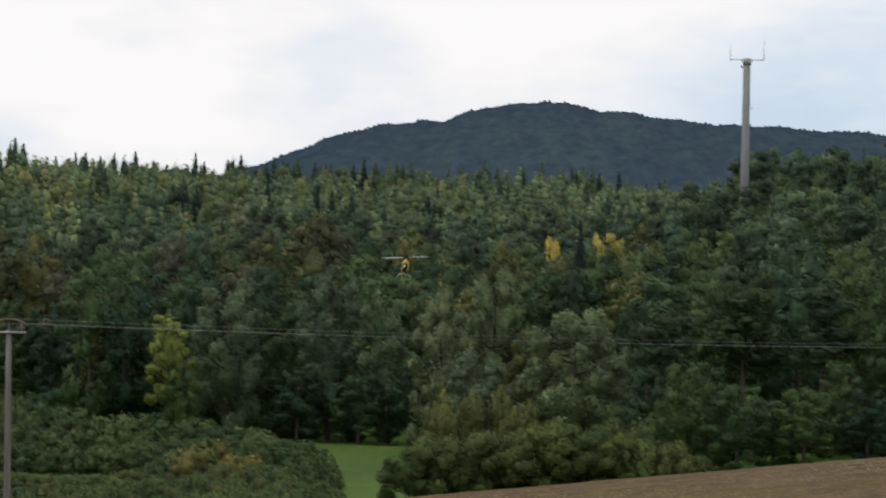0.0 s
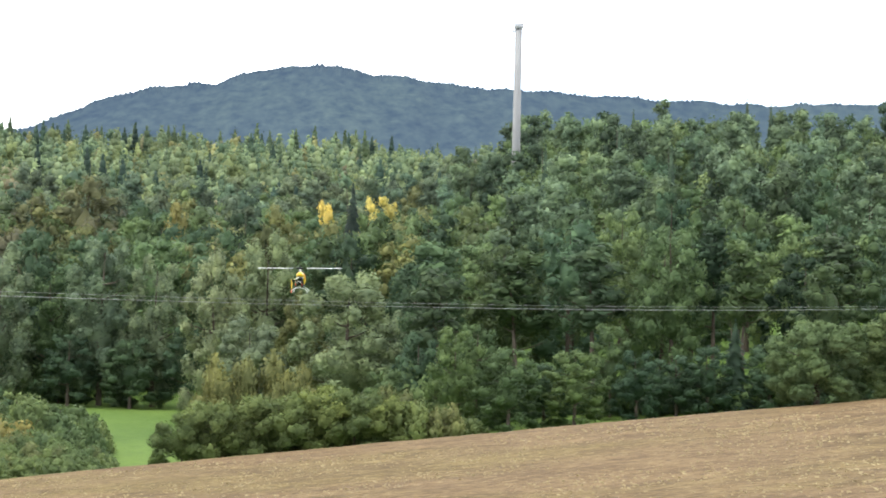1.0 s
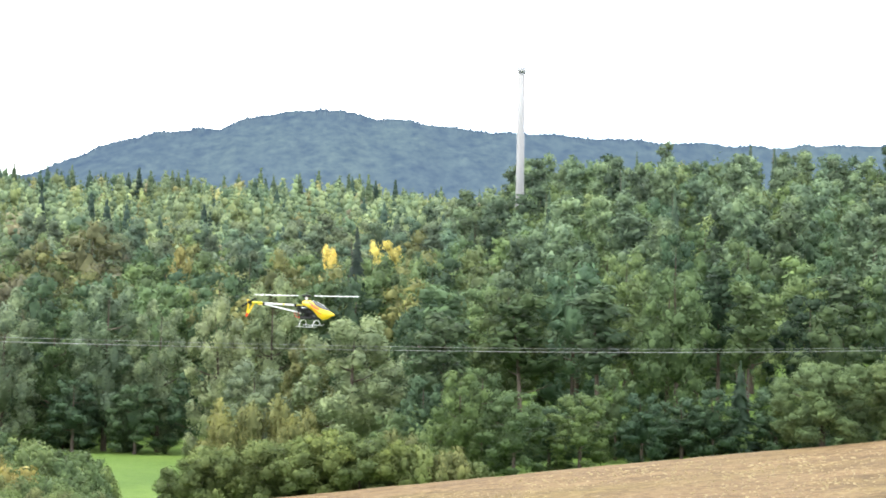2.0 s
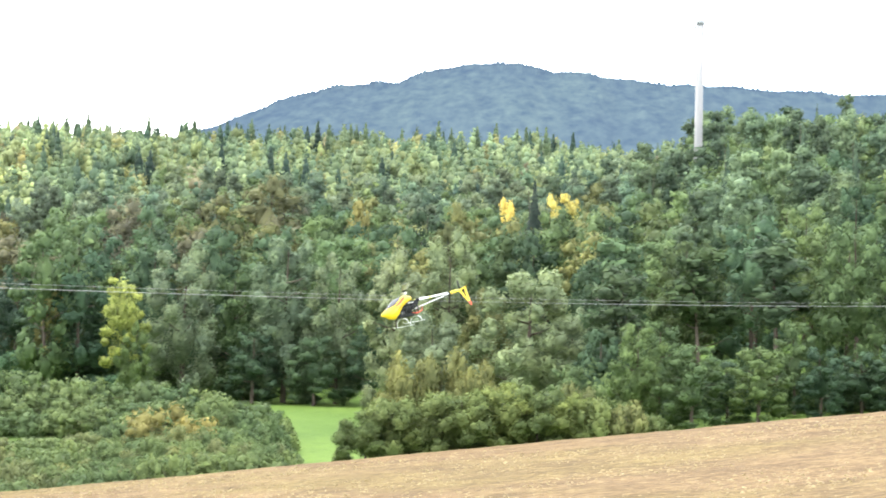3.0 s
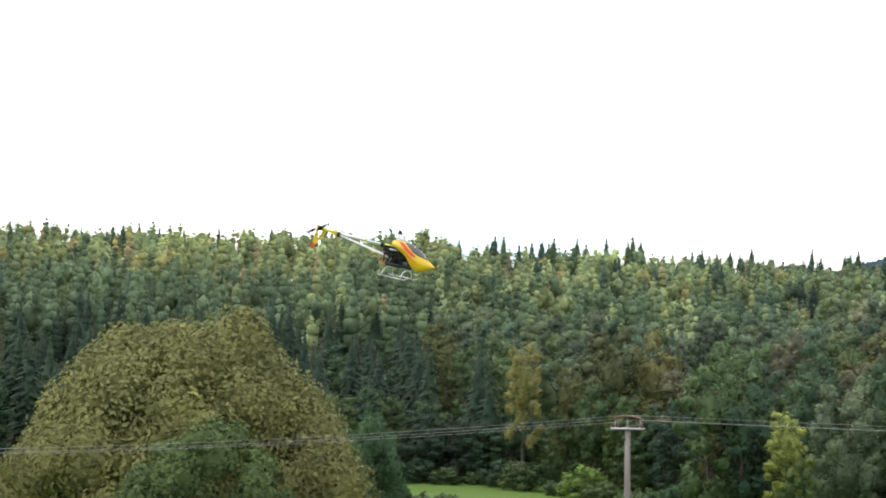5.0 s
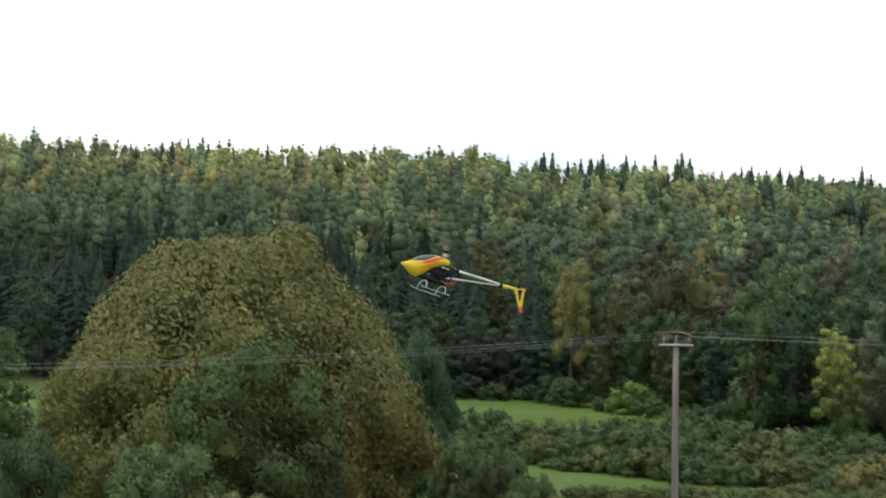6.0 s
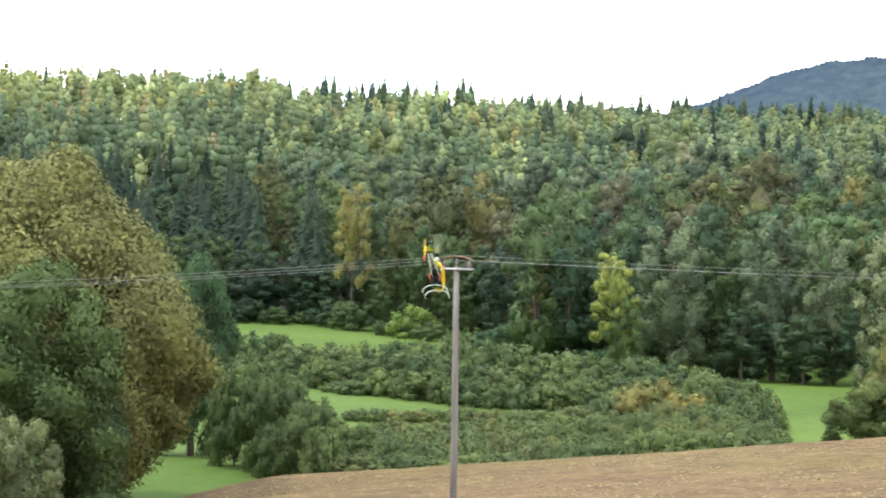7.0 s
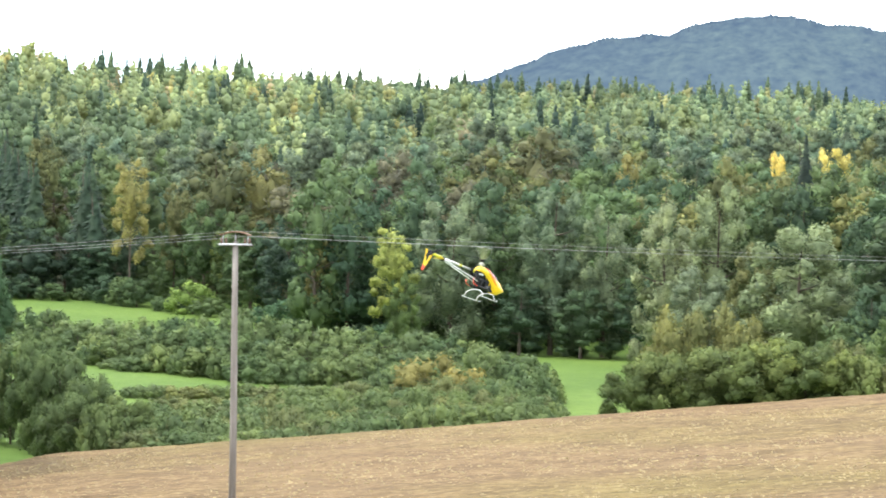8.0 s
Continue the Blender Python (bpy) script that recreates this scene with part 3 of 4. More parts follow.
def named_trees():
    rng = random.Random(3)
    P = lambda *a, **k: plant_at(*a, rng=rng, **k)
    # the big willow with the oak and the bushes before it
    P("willow_tree", -22.75, 152, 1.42, 24.0, (0.165, 0.172, 0.070), "broad old willow with dull yellow-green autumn foliage", turn=0.6)
    P("oak_tree", -22.4, 137, -0.75, 12.5, (0.110, 0.150, 0.054), "dark green oak standing before the willow", turn=1.0)
    P("oak_tree", -21.2, 141, -2.6, 6, (0.075, 0.108, 0.048), "low dark green oak beside the willow", turn=2.0)
    P("field_tree", -24.3, 122, -3.15, 7.2, (0.125, 0.175, 0.072), "rounded green bushy tree before the willow")
    P("field_tree", -22.6, 119, -4.2, 5.0, (0.150, 0.175, 0.085), "pale grey-green bush at the meadow's edge", "shrub")
    P("field_tree", -27.6, 128, -2.9, 6.5, MID_GREEN, "rounded green bushy tree beside the willow")
    P("oak_tree", -18.75, 188, -0.45, 8.0, (0.057, 0.106, 0.058), "dark green tree behind the willow")
    P("broadleaf_tree", -28.4, 230, -0.4, 10.0, MID_GREEN, "green broadleaf tree behind the willow")
    # the edge of the wood over the valley
    for az, d, top, w, c, kind in ((-7.9, 322, 0.74, 11, POPLAR_GREEN, 0), (-6.75, 330, 0.15, 9, MID_GREEN, 1), (-5.6, 322, 0.98, 11, POPLAR_GREEN, 0), (-4.4, 320, 0.55, 9, POPLAR_GREEN, 0),
                                   (-3.0, 300, 0.55, 9, (0.170, 0.205, 0.125), 0), (-1.85, 335, 1.0, 10, POPLAR_GREEN, 0), (-2.2, 268, -0.9, 9, (0.165, 0.205, 0.125), 0), (-0.05, 262, 0.35, 12, (0.160, 0.205, 0.125), 0),
                                   (-1.0, 285, -0.2, 7, OLIVE, 0), (0.9, 285, -0.6, 8, POPLAR_GREEN, 0), (-9.9, 345, -0.4, 9, DEEP_GREEN, 1), (-10.9, 360, 0.0, 10, DEEP_GREEN, 1), (-6.3, 318, -1.2, 8, DEEP_GREEN, 1),
                                   (-4.9, 315, -1.3, 8, DEEP_GREEN, 1), (-3.6, 315, -1.0, 8, DEEP_GREEN, 1), (-8.6, 325, -1.3, 8, MID_GREEN, 1)):
        P(("poplar_tree", "broadleaf_tree")[kind], az, d, top, w, c, ("grey-green poplar at the edge of the wood", "dark green broadleaf tree at the wood's edge")[kind])
    P("birch_tree", -9.25, 314, 0.08, 7.0, (0.33, 0.35, 0.10), "slender yellow-green young tree at the wood's edge")
    P("poplar_tree", -9.0, 312, -1.1, 5.0, (0.127, 0.177, 0.066), "low green tree at the wood's edge")
    P("shrub", -13.75, 395, -1.5, 8.5, (0.149, 0.224, 0.066), "bright green bush at the wood's edge", "shrub")
    P("birch_tree", -15.2, 412, 1.5, 7.5, (0.24, 0.23, 0.095), "yellowing birch with a pale bare stem")
    P("birch_tree", -14.2, 416, 0.95, 6.0, (0.150, 0.155, 0.070), "yellowing birch at the wood's edge")
    P("birch_tree", -13.1, 405, -0.1, 5.0, (0.161, 0.201, 0.066), "yellow-green young birch before dark trees")
    P("birch_tree", -10.9, 340, 0.15, 5.0, (0.155, 0.155, 0.068), "yellowing birch between dark trees")
    P("high_forest_tree", -11.6, 395, 0.95, 12, RUSSET, "russet-brown broadleaf tree in the wood")
    P("high_forest_tree", -13.2, 430, 1.9, 13, (0.118, 0.124, 0.060), "brownish oak in the wood")
    P("high_forest_tree", -12.3, 432, 1.85, 12, (0.150, 0.150, 0.064), "yellow-brown oak in the wood")
    P("high_forest_tree", -6.0, 425, 2.38, 15, (0.120, 0.122, 0.060), "brownish oak rising over the wood")
    P("high_forest_tree", -7.2, 428, 2.0, 12, (0.118, 0.124, 0.060), "brownish oak in the wood")
    P("high_forest_tree", -3.95, 420, 1.95, 6, (0.215, 0.200, 0.075), "yellow autumn tree in the wood")
    P("broadleaf_tree", -0.55, 436, 1.95, 6.0, AUTUMN, "bright yellow autumn tree beside a dark spruce")
    P("broadleaf_tree", 0.68, 432, 2.12, 9.5, AUTUMN, "bright yellow autumn tree beside a dark spruce")
    for az, top in ((-0.95, 1.62), (-0.45, 1.5), (0.45, 1.55), (0.95, 1.66)):
        P("high_forest_tree", az, 418, top, 8.5, (0.100, 0.140, 0.062), "green broadleaf tree below the yellow treetops")
    P("fir_tree", 0.05, 402, 2.3, 7.5, (0.034, 0.050, 0.040), "dark spruce between yellow trees")
    P("high_forest_tree", 6.2, 470, 2.95, 3.6, ORANGE_LEAF, "small orange autumn tree on the slope")
    P("spruce_tree", 6.7, 462, 3.0, 6.0, (0.034, 0.059, 0.046), "dark spruce beside the orange tree")
    # thicket along the far side of the stubble field
    for az, d, top, w, c in ((2.45, 232, -0.85, 6, MID_GREEN), (2.95, 238, -0.75, 6, MID_GREEN), (3.7, 230, -1.3, 7, MID_GREEN), (4.5, 236, -1.7, 6, DEEP_GREEN), (5.2, 232, -1.35, 6.5, MID_GREEN), (6.0, 240, -0.72, 5, MID_GREEN),
                             (6.6, 236, -1.3, 5.5, DEEP_GREEN), (7.5, 240, -1.4, 6, DEEP_GREEN), (8.2, 240, -1.2, 6, DEEP_GREEN), (9.6, 244, -1.1, 7, DEEP_GREEN), (10.6, 248, -0.9, 7, DEEP_GREEN), (12.2, 246, -0.8, 8, DEEP_GREEN),
                             (1.6, 250, -1.0, 6, DEEP_GREEN), (0.9, 240, -1.9, 6, MID_GREEN), (13.4, 246, -0.4, 8, DEEP_GREEN)):
        P("broadleaf_tree", az, d, top, w, c, "leafy green young tree at the field's far edge")
    P("spruce_tree", 8.8, 242, -0.6, 4.6, (0.034, 0.056, 0.034), "dark spruce at the edge of the wood")
    P("fir_tree", 2.0, 262, -0.3, 7, SPRUCE_GREEN, "dark spruce at the edge of the wood")
    P("pine_tree", 3.45, 300, 1.3, 8, (0.081, 0.118, 0.082), "tall pine with a bare stem")
    P("field_tree", 10.65, 158, -0.6, 7.2, (0.127, 0.171, 0.074), "lone rounded tree at the edge of the field")
    P("field_tree", 12.6, 160, -0.35, 6.5, (0.121, 0.165, 0.074), "rounded tree at the edge of the field")


def hedges():
    rng = random.Random(8)
    P = lambda *a, **k: plant_at(*a, category="shrub", rng=rng, **k)
    shades = ((0.082, 0.122, 0.054), (0.112, 0.152, 0.064), (0.095, 0.134, 0.056), (0.132, 0.150, 0.064))
    # the long hedge between the two meadows: foot and crest by bearing, in three rows
    for k in range(26):
        az = -18.4 + 12.4 * k / 25
        foot = float(np.interp(az, (-18.4, -16.7, -15.4, -13.7, -12.5, -10.8, -6), (316, 284, 268, 258, 251, 247, 240)))
        crest = float(np.interp(az, (-18.4, -17.2, -15.4, -13.3, -11.8, -10.9, -10, -9.1, -8.3, -6), (-2.35, -2.16, -2.42, -2.2, -2.33, -2.45, -2.38, -2.6, -2.5, -2.95)))
        for back, low in ((3, 0.75), (9, 0.36), (17, 0.0)):
            P("shrub", az + rng.uniform(-0.15, 0.15), foot + back + rng.uniform(-1.5, 1.5), crest - low + rng.uniform(-0.14, 0.1), rng.uniform(5.5, 7.5), rng.choice(shades[:3]), "grey-green bush in the long hedge between the meadows", group="long hedge")
    # scrub between the meadow and the field, in four uneven rows
    for d, low, count in ((230, 0.0, 24), (210, 0.27, 26), (193, 0.5, 28), (178, 0.75, 30), (167, 1.0, 26)):
        for k in range(count):
            az = -14.9 + 9.3 * (k + rng.uniform(-0.3, 0.3)) / (count - 1)
            top = float(np.interp(az, (-14.9, -13.5, -11.7, -10, -9, -8.5, -6.5, -5.7, -5.4), (-3.95, -3.88, -3.8, -3.66, -3.4, -3.15, -3.2, -3.35, -3.9)))
            high = EYE - d * math.tan(radians(low - top))
            P("shrub" if d > 200 else "bush", az, d + rng.uniform(-5, 5), top - low + rng.uniform(-0.12, 0.1), min(rng.uniform(4.4, 6.0), 2.2 + 1.5 * high), rng.choice(shades[1:]), "olive-green scrub between meadow and field", group="scrub below the field")
    for az, top, w, d in ((-8.3, -2.98, 7.5, 206), (-7.6, -3.3, 6, 204)):
        P("shrub", az, d, top, w, (0.205, 0.185, 0.066), "golden-green autumn bush in the scrub")
    for az, top, w in ((-7.1, -2.85, 5.5), (-6.5, -3.1, 4.5)):
        P("shrub", az, 222, top, w, rng.choice(shades), "grey-green bush beside the meadow")
    # the bushes between the track and the field
    for az, top, w, d in ((-17.75, -3.0, 5.0, 180), (-17.1, -3.1, 5.2, 177), (-16.7, -3.3, 5.6, 173), (-15.9, -3.75, 5.5, 170), (-15.2, -4.2, 5, 168), (-16.5, -4.1, 4.6, 167), (-15.7, -4.5, 4.6, 165), (-14.7, -4.75, 4, 166)):
        P("bush", az, d, top, w, (0.100, 0.138, 0.056), "rounded green bush beside the grassy track", group="bushes by the track")
    # the bushes behind the field's edge
    for az, top, w, d in ((-3.7, -3.1, 4.6, 160), (-3.1, -2.8, 5.6, 160), (-2.3, -2.7, 5.8, 161), (-1.5, -2.62, 6.0, 161), (-0.6, -2.5, 6.0, 162), (0.2, -2.52, 6.0, 162), (1.0, -2.62, 5.6, 162), (1.7, -2.78, 4.8, 161), (2.75, -3.05, 3.2, 161)):
        P("bush", az, d, top, w, (0.122, 0.155, 0.056), "dense green bush at the field's edge", group="bushes at the field's edge")
    P("bush", 2.25, 160, -2.85, 3.6, (0.184, 0.189, 0.074), "yellowing bush at the field's edge", group="bushes at the field's edge")
    for az, top, w in ((-2.75, -1.95, 6.0), (-2.0, -1.83, 6.4), (-1.35, -1.95, 5.6), (1.1, -2.45, 4.6)):
        P("bush", az, 178, top, w, (0.144, 0.153, 0.062), "olive-green bush behind the field's edge")
    # undergrowth along the far side of the field
    for k in range(34):
        P("shrub", 1.2 + 13.0 * k / 33 + rng.uniform(-0.1, 0.1), 247 + rng.uniform(-4, 4), -1.95 + rng.uniform(-0.25, 0.2), rng.uniform(6, 8), rng.choice((DEEP_GREEN, MID_GREEN)), "leafy green undergrowth behind the stubble field", group="undergrowth behind the field")
    # left of the willow, and the foot of the wood
    for az, top, w, d in ((-28.6, -2.2, 9, 262), (-27.4, -2.4, 8, 258), (-26.6, -2.7, 7, 255), (-29.6, -2.0, 9, 262)):
        P("shrub", az, d, top, w, (0.103, 0.124, 0.066), "olive bush at the far side of the meadow")
    for k in range(26):
        az = -19 + 13 * k / 25
        d = 424 - 96 * max(0, min(1, (az + 16) / 7))
        P("shrub", az + rng.uniform(-0.2, 0.2), d + rng.uniform(-3, 3), -1.75 - 0.8 * max(0, min(1, (az + 16) / 8)) + rng.uniform(0.0, 0.45), rng.uniform(5.5, 8), rng.choice(((0.081, 0.142, 0.074), MID_GREEN, DEEP_GREEN)), "leafy green bush at the foot of the wood", group="foot of the wood")


def understory():
    """Leafy trees that close the foot of the wood along the meadows."""
    rng = random.Random(14)
    for k in range(30):
        az = -19.5 + 13.5 * k / 29
        d = 432 - 92 * max(0, min(1, (az + 15) / 7)) + rng.uniform(-4, 4)
        plant_at("broadleaf_tree", az + rng.uniform(-0.2, 0.2), d, rng.uniform(-0.7, 0.5), rng.uniform(8, 10.5), rng.choice((DEEP_GREEN, DEEP_GREEN, MID_GREEN, SPRUCE_GREEN)), "dark green leafy tree at the foot of the wood", group="foot of the wood", rng=rng)


def forest():
    """The high wood on the slopes, in rows that follow the hillside."""
    rng = random.Random(21)

    def shade(c):
        f = rng.uniform(0.6, 1.35)
        return tuple(v * f for v in c)

    d = 340.0
    while d < 640:
        step = 8.5 + (d - 340) * 0.014
        az = -30.0
        while az < 15:
            a = az + rng.uniform(-0.3, 0.3) * math.degrees(step / d)
            az += math.degrees(step / d)
            dd = d + rng.uniform(-3, 3)
            x, y = at(a, dd)
            if a < -11 and dd < 432:
                continue
            if a > 5 and dd > 615 or a < -9 and dd > 600:
                continue
            spruces = a < -17.3 or a < -15.8 and dd < 500
            r = rng.random()
            if spruces:
                if r < 0.88:
                    plant("spruce_tree", x, y, rng.uniform(17, 23), rng.uniform(8, 10), (0.037, 0.062, 0.040), "dark green spruce in a dense stand", group="spruce stand", rng=rng)
                else:
                    plant("high_forest_tree", x, y, rng.uniform(15, 19), 9, DEEP_GREEN, "dark broadleaf tree among the spruces", group="high wood", rng=rng)
            elif dd < 455 and a < 2.5:
                c = rng.choice((MID_GREEN, DEEP_GREEN, OLIVE, RUSSET, (0.085, 0.120, 0.055)) if a < -5 else (MID_GREEN, DEEP_GREEN, OLIVE, (0.098, 0.147, 0.066), (0.109, 0.155, 0.070)))
                cap = EYE + dd * math.tan(radians((1.92 if -2.5 < a < 2.5 else 1.95 if dd >= 405 else 1.55) - rng.uniform(0, 0.12 if -2.5 < a < 2.5 else 0.35))) - ground_z(x, y)
                plant("high_forest_tree", x, y, min(rng.uniform(18, 23.5), cap), rng.uniform(8.5, 11.5), shade(c), "green broadleaf tree in the high wood", group="high wood", rng=rng)
            elif a >= 2.5:
                if r < 0.42:
                    plant("pine_tree", x, y, rng.uniform(17, 22), rng.uniform(7.5, 9.5), shade((0.105, 0.150, 0.092)), "green pine on the wooded slope", group="high wood", rng=rng)
                elif r < 0.5:
                    plant("spruce_tree", x, y, rng.uniform(18, 23), rng.uniform(5, 6.5), SPRUCE_GREEN, "dark spruce on the wooded slope", group="high wood", rng=rng)
                else:
                    c = rng.choice((MID_GREEN, (0.100, 0.147, 0.066), DEEP_GREEN, (0.125, 0.165, 0.074), GREY_GREEN))
                    plant("high_forest_tree", x, y, rng.uniform(15, 20), rng.uniform(8, 11), shade(c), "green broadleaf tree on the wooded slope", group="high wood", rng=rng)
            else:
                c = rng.choice((PINE_GREEN, PINE_GREEN, (0.103, 0.153, 0.105)))
                if r < 0.75:
                    plant("pine_tree", x, y, rng.uniform(17, 21), rng.uniform(7, 9), shade(c), "pale green pine on the ridge's slope", group="high wood", rng=rng)
                else:
                    plant("high_forest_tree", x, y, rng.uniform(16, 20), rng.uniform(8, 10), rng.choice((MID_GREEN, OLIVE, PALE_GREEN)), "green broadleaf tree on the ridge's slope", group="high wood", rng=rng)
        d += step * 1.25
    # lower slope between the field's thicket and the high wood
    for d in (258, 272, 288, 304, 322):
        az = 1.8
        while az < 14.5:
            a = az + rng.uniform(-0.4, 0.4)
            az += math.degrees(8.0 / d)
            x, y = at(a, d + rng.uniform(-4, 4))
            kind = rng.choice(("broadleaf_tree", "broadleaf_tree", "pine_tree", "high_forest_tree"))
            c = rng.choice((DEEP_GREEN, MID_GREEN, (0.086, 0.124, 0.066), (0.103, 0.147, 0.066)))
            plant(kind, x, y, rng.uniform(14, 19), rng.uniform(8, 10.5), shade(c), "green tree on the lower slope behind the field", group="lower slope", rng=rng)


def far_woods():
    """The woods on the distant ridge, too many to count."""
    rng = np.random.default_rng(33)
    verts, faces, tints, soft = [], [], [], []
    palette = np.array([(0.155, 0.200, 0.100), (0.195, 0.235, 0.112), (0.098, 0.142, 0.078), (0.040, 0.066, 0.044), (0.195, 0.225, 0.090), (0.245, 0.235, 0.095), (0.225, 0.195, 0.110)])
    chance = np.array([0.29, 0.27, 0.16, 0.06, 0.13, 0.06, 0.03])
    d = 590.0
    while d < 1060:
        step = 7.6
        az = -31.0
        while az < 9:
            a = az + rng.uniform(-0.3, 0.3)
            az += math.degrees(step / d)
            x, y = at(a, d + rng.uniform(-5, 5))
            z = ground_z(x, y)
            k = rng.choice(len(palette), p=chance)
            if az < -19.5 and d < 690 and rng.random() < 0.85:
                k = 3
            # dark woods, with the shade on this lower slope put into the tint
            if a < -9 and d < 740 and rng.random() < 0.72:
                k = 2
            # sunlight on the left ridge and cloud shade further right, painted into the tint
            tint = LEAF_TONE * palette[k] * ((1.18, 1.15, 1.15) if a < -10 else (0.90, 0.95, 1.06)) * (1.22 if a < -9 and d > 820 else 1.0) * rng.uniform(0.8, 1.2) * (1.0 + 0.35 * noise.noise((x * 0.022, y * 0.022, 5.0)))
            if k == 3 or d > 880 and rng.random() < 0.09:
                h, s = rng.uniform(15, 20.5) + (2.0 if d > 880 else 0), rng.uniform(3.2, 4.4)
                tint = tint if k == 3 else LEAF_TONE * palette[2] * rng.uniform(0.6, 0.9)
                lobes = [(0, 0, h * (0.30 + 0.62 * i / 7), s * (1 - i / 7) ** 0.7 * 0.85 * rng.uniform(0.85, 1.15) + 0.75, 2.2) for i in range(8)]
                n_leaves, size = 95, 0.6
            else:
                h, s = (rng.uniform(13.5, 19) + (3.2 if a < -17 else -0.5)) * (1 + 0.2 * noise.noise((x * 0.03, y * 0.03, 2.0))), rng.uniform(2.5, 4.2)
                if rng.random() < 0.7:
                    lobes = [(rng.normal(0, 0.3), rng.normal(0, 0.3), h - s * drop, s * wide, s * wide * rng.uniform(0.8, 1.1)) for drop, wide in ((3.2, 0.95), (2.3, 0.9), (1.5, 0.72), (0.85, 0.48), (0.35, 0.26))]
                else:
                    lobes = [(0, 0, h - 1.45 * s, s * 0.8, s * 1.35)] + [(s * 0.58 * math.cos(q), s * 0.58 * math.sin(q), h - s * rng.uniform(0.4, 2.0), s * rng.uniform(0.32, 0.48), s * rng.uniform(0.36, 0.55)) for q in rng.uniform(0, 6.28, 4)]
                n_leaves, size = 95, 0.6
            v, f, nv = leaf_quads(rng, lobes, n_leaves, size, 0.8)
            cv, cf, cn = lobe_cores(rng, lobes, 0.7, 5, 3)
            f = f.tolist() + [tuple(i + len(v) for i in q) for q in cf]
            v, nv = np.concatenate([v, cv]) + (x, y, z), np.concatenate([nv, cn])
            base = len(verts)
            verts += v.tolist()
            faces += [tuple(i + base for i in q) for q in f]
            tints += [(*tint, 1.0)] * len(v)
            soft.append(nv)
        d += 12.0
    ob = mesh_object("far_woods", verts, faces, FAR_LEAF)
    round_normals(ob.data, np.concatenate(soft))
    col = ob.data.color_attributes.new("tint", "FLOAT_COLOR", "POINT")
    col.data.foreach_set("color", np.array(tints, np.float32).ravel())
    return tagged(ob, "mixed pine and birch woods covering the distant ridge", "woods", kind="stuff")


def far_hill():
    """The hill on the horizon, with a ragged line of trees along its top."""
    D = 2300.0
    knots = ((-16, 0.5), (-9.5, 2.5), (-7.1, 3.36), (-5.9, 3.9), (-4.5, 4.26), (-3.1, 4.40), (-2.6, 4.62), (-1.4, 4.85), (-0.3, 4.83), (2, 4.52), (4.3, 4.37), (8.7, 4.17), (12, 4.2), (22, 3.6))
    prof = lambda az: EYE + D * np.tan(np.radians(np.interp(az, *zip(*knots)) + 0.06))
    az = np.linspace(-16, 22, 1900)
    verts, faces = [], []
    rows = 20
    for j in range(rows):
        s = j / (rows - 1)
        for a in az:
            x, y = at(a, D - 700 * (1 - s))
            bump = 4.0 * noise.noise((a * 1.2, s * 6.0, 1.0)) + 1.5 * noise.noise((a * 3.0, s * 8.0, 4.0))
            verts.append((x, y, float(prof(a)) * s ** 0.8 + bump * min(1, s * 2) + (3.2 * abs(noise.noise((a * 9.0, 3.0, 8.0))) + 2.6 * abs(noise.noise((a * 23.0, 1.0, 6.0)))) * s ** 60))
    w = len(az)
    for j in range(rows - 1):
        for i in range(w - 1):
            k = j * w + i
            faces.append((k, k + 1, k + w + 1, k + w))
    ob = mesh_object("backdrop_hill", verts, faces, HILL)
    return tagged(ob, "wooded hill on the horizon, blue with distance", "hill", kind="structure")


# ---- the mast and the power line ----
def radio_mast():
    x, y = at(3.74, 485)
    z0 = ground_z(x, y) - 0.3
    top = EYE + 485 * math.tan(radians(6.0)) - z0
    mast = new("radio_mast")
    mast.location = (x, y, z0)
    bm = bmesh.new()
    tube(bm, [(0, 0, 0), (0, 0, top * 0.5), (0, 0, top - 1.3)], [0.88, 0.78, 0.68], 24)
    part("shaft", bm, CONCRETE, mast)
    bm = bmesh.new()
    tube(bm, [(0, 0, top - 1.3), (0, 0, top - 1.2), (0, 0, top - 0.15), (0, 0, top)], [0.7, 0.8, 0.8, 0.7], 24)
    part("head_collar", bm, GALVANISED, mast, "grey steel collar at the mast's head")
    for side, high in ((-1, 2.9), (1, 3.7)):
        bm = bmesh.new()
        tube(bm, [(side * 0.55, 0, top - 0.25), (side * 3.2, 0, top - 0.25)], 0.07, 8)
        tube(bm, [(side * 0.7, 0, top - 0.9), (side * 1.3, 0, top - 0.27)], 0.05, 6)
        arm = part("antenna_arm", bm, GALVANISED, mast)
        bm = bmesh.new()
        tube(bm, [(side * 3.2, 0, top - 0.45), (side * 3.2, 0, top + 0.4), (side * 3.2, 0, top + high)], [0.07, 0.06, 0.035], 8)
        part("whip_antenna", bm, GALVANISED, arm)
    bm = bmesh.new()
    tube(bm, [(-0.55, -0.1, top - 1.6), (-0.95, -0.1, top - 1.6)], 0.06, 6)
    box(bm, (-0.98, -0.1, top - 1.6), (0.3, 0.35, 0.6), 0.03)
    part("antenna_panel", bm, GALVANISED, mast)
    bm = bmesh.new()
    tube(bm, [(0.6, -0.1, top - 9.6), (1.1, -0.1, top - 9.6)], 0.05, 6)
    box(bm, (1.1, -0.1, top - 9.5), (0.16, 0.16, 0.3), 0.02)
    part("side_bracket", bm, GALVANISED, mast)
    tagged(mast, "tall pale concrete radio mast with whip antennas", "radio mast")


POLES = ((-75.5, 99.0), (-23.82, 105.5), (53.0, 198.0))
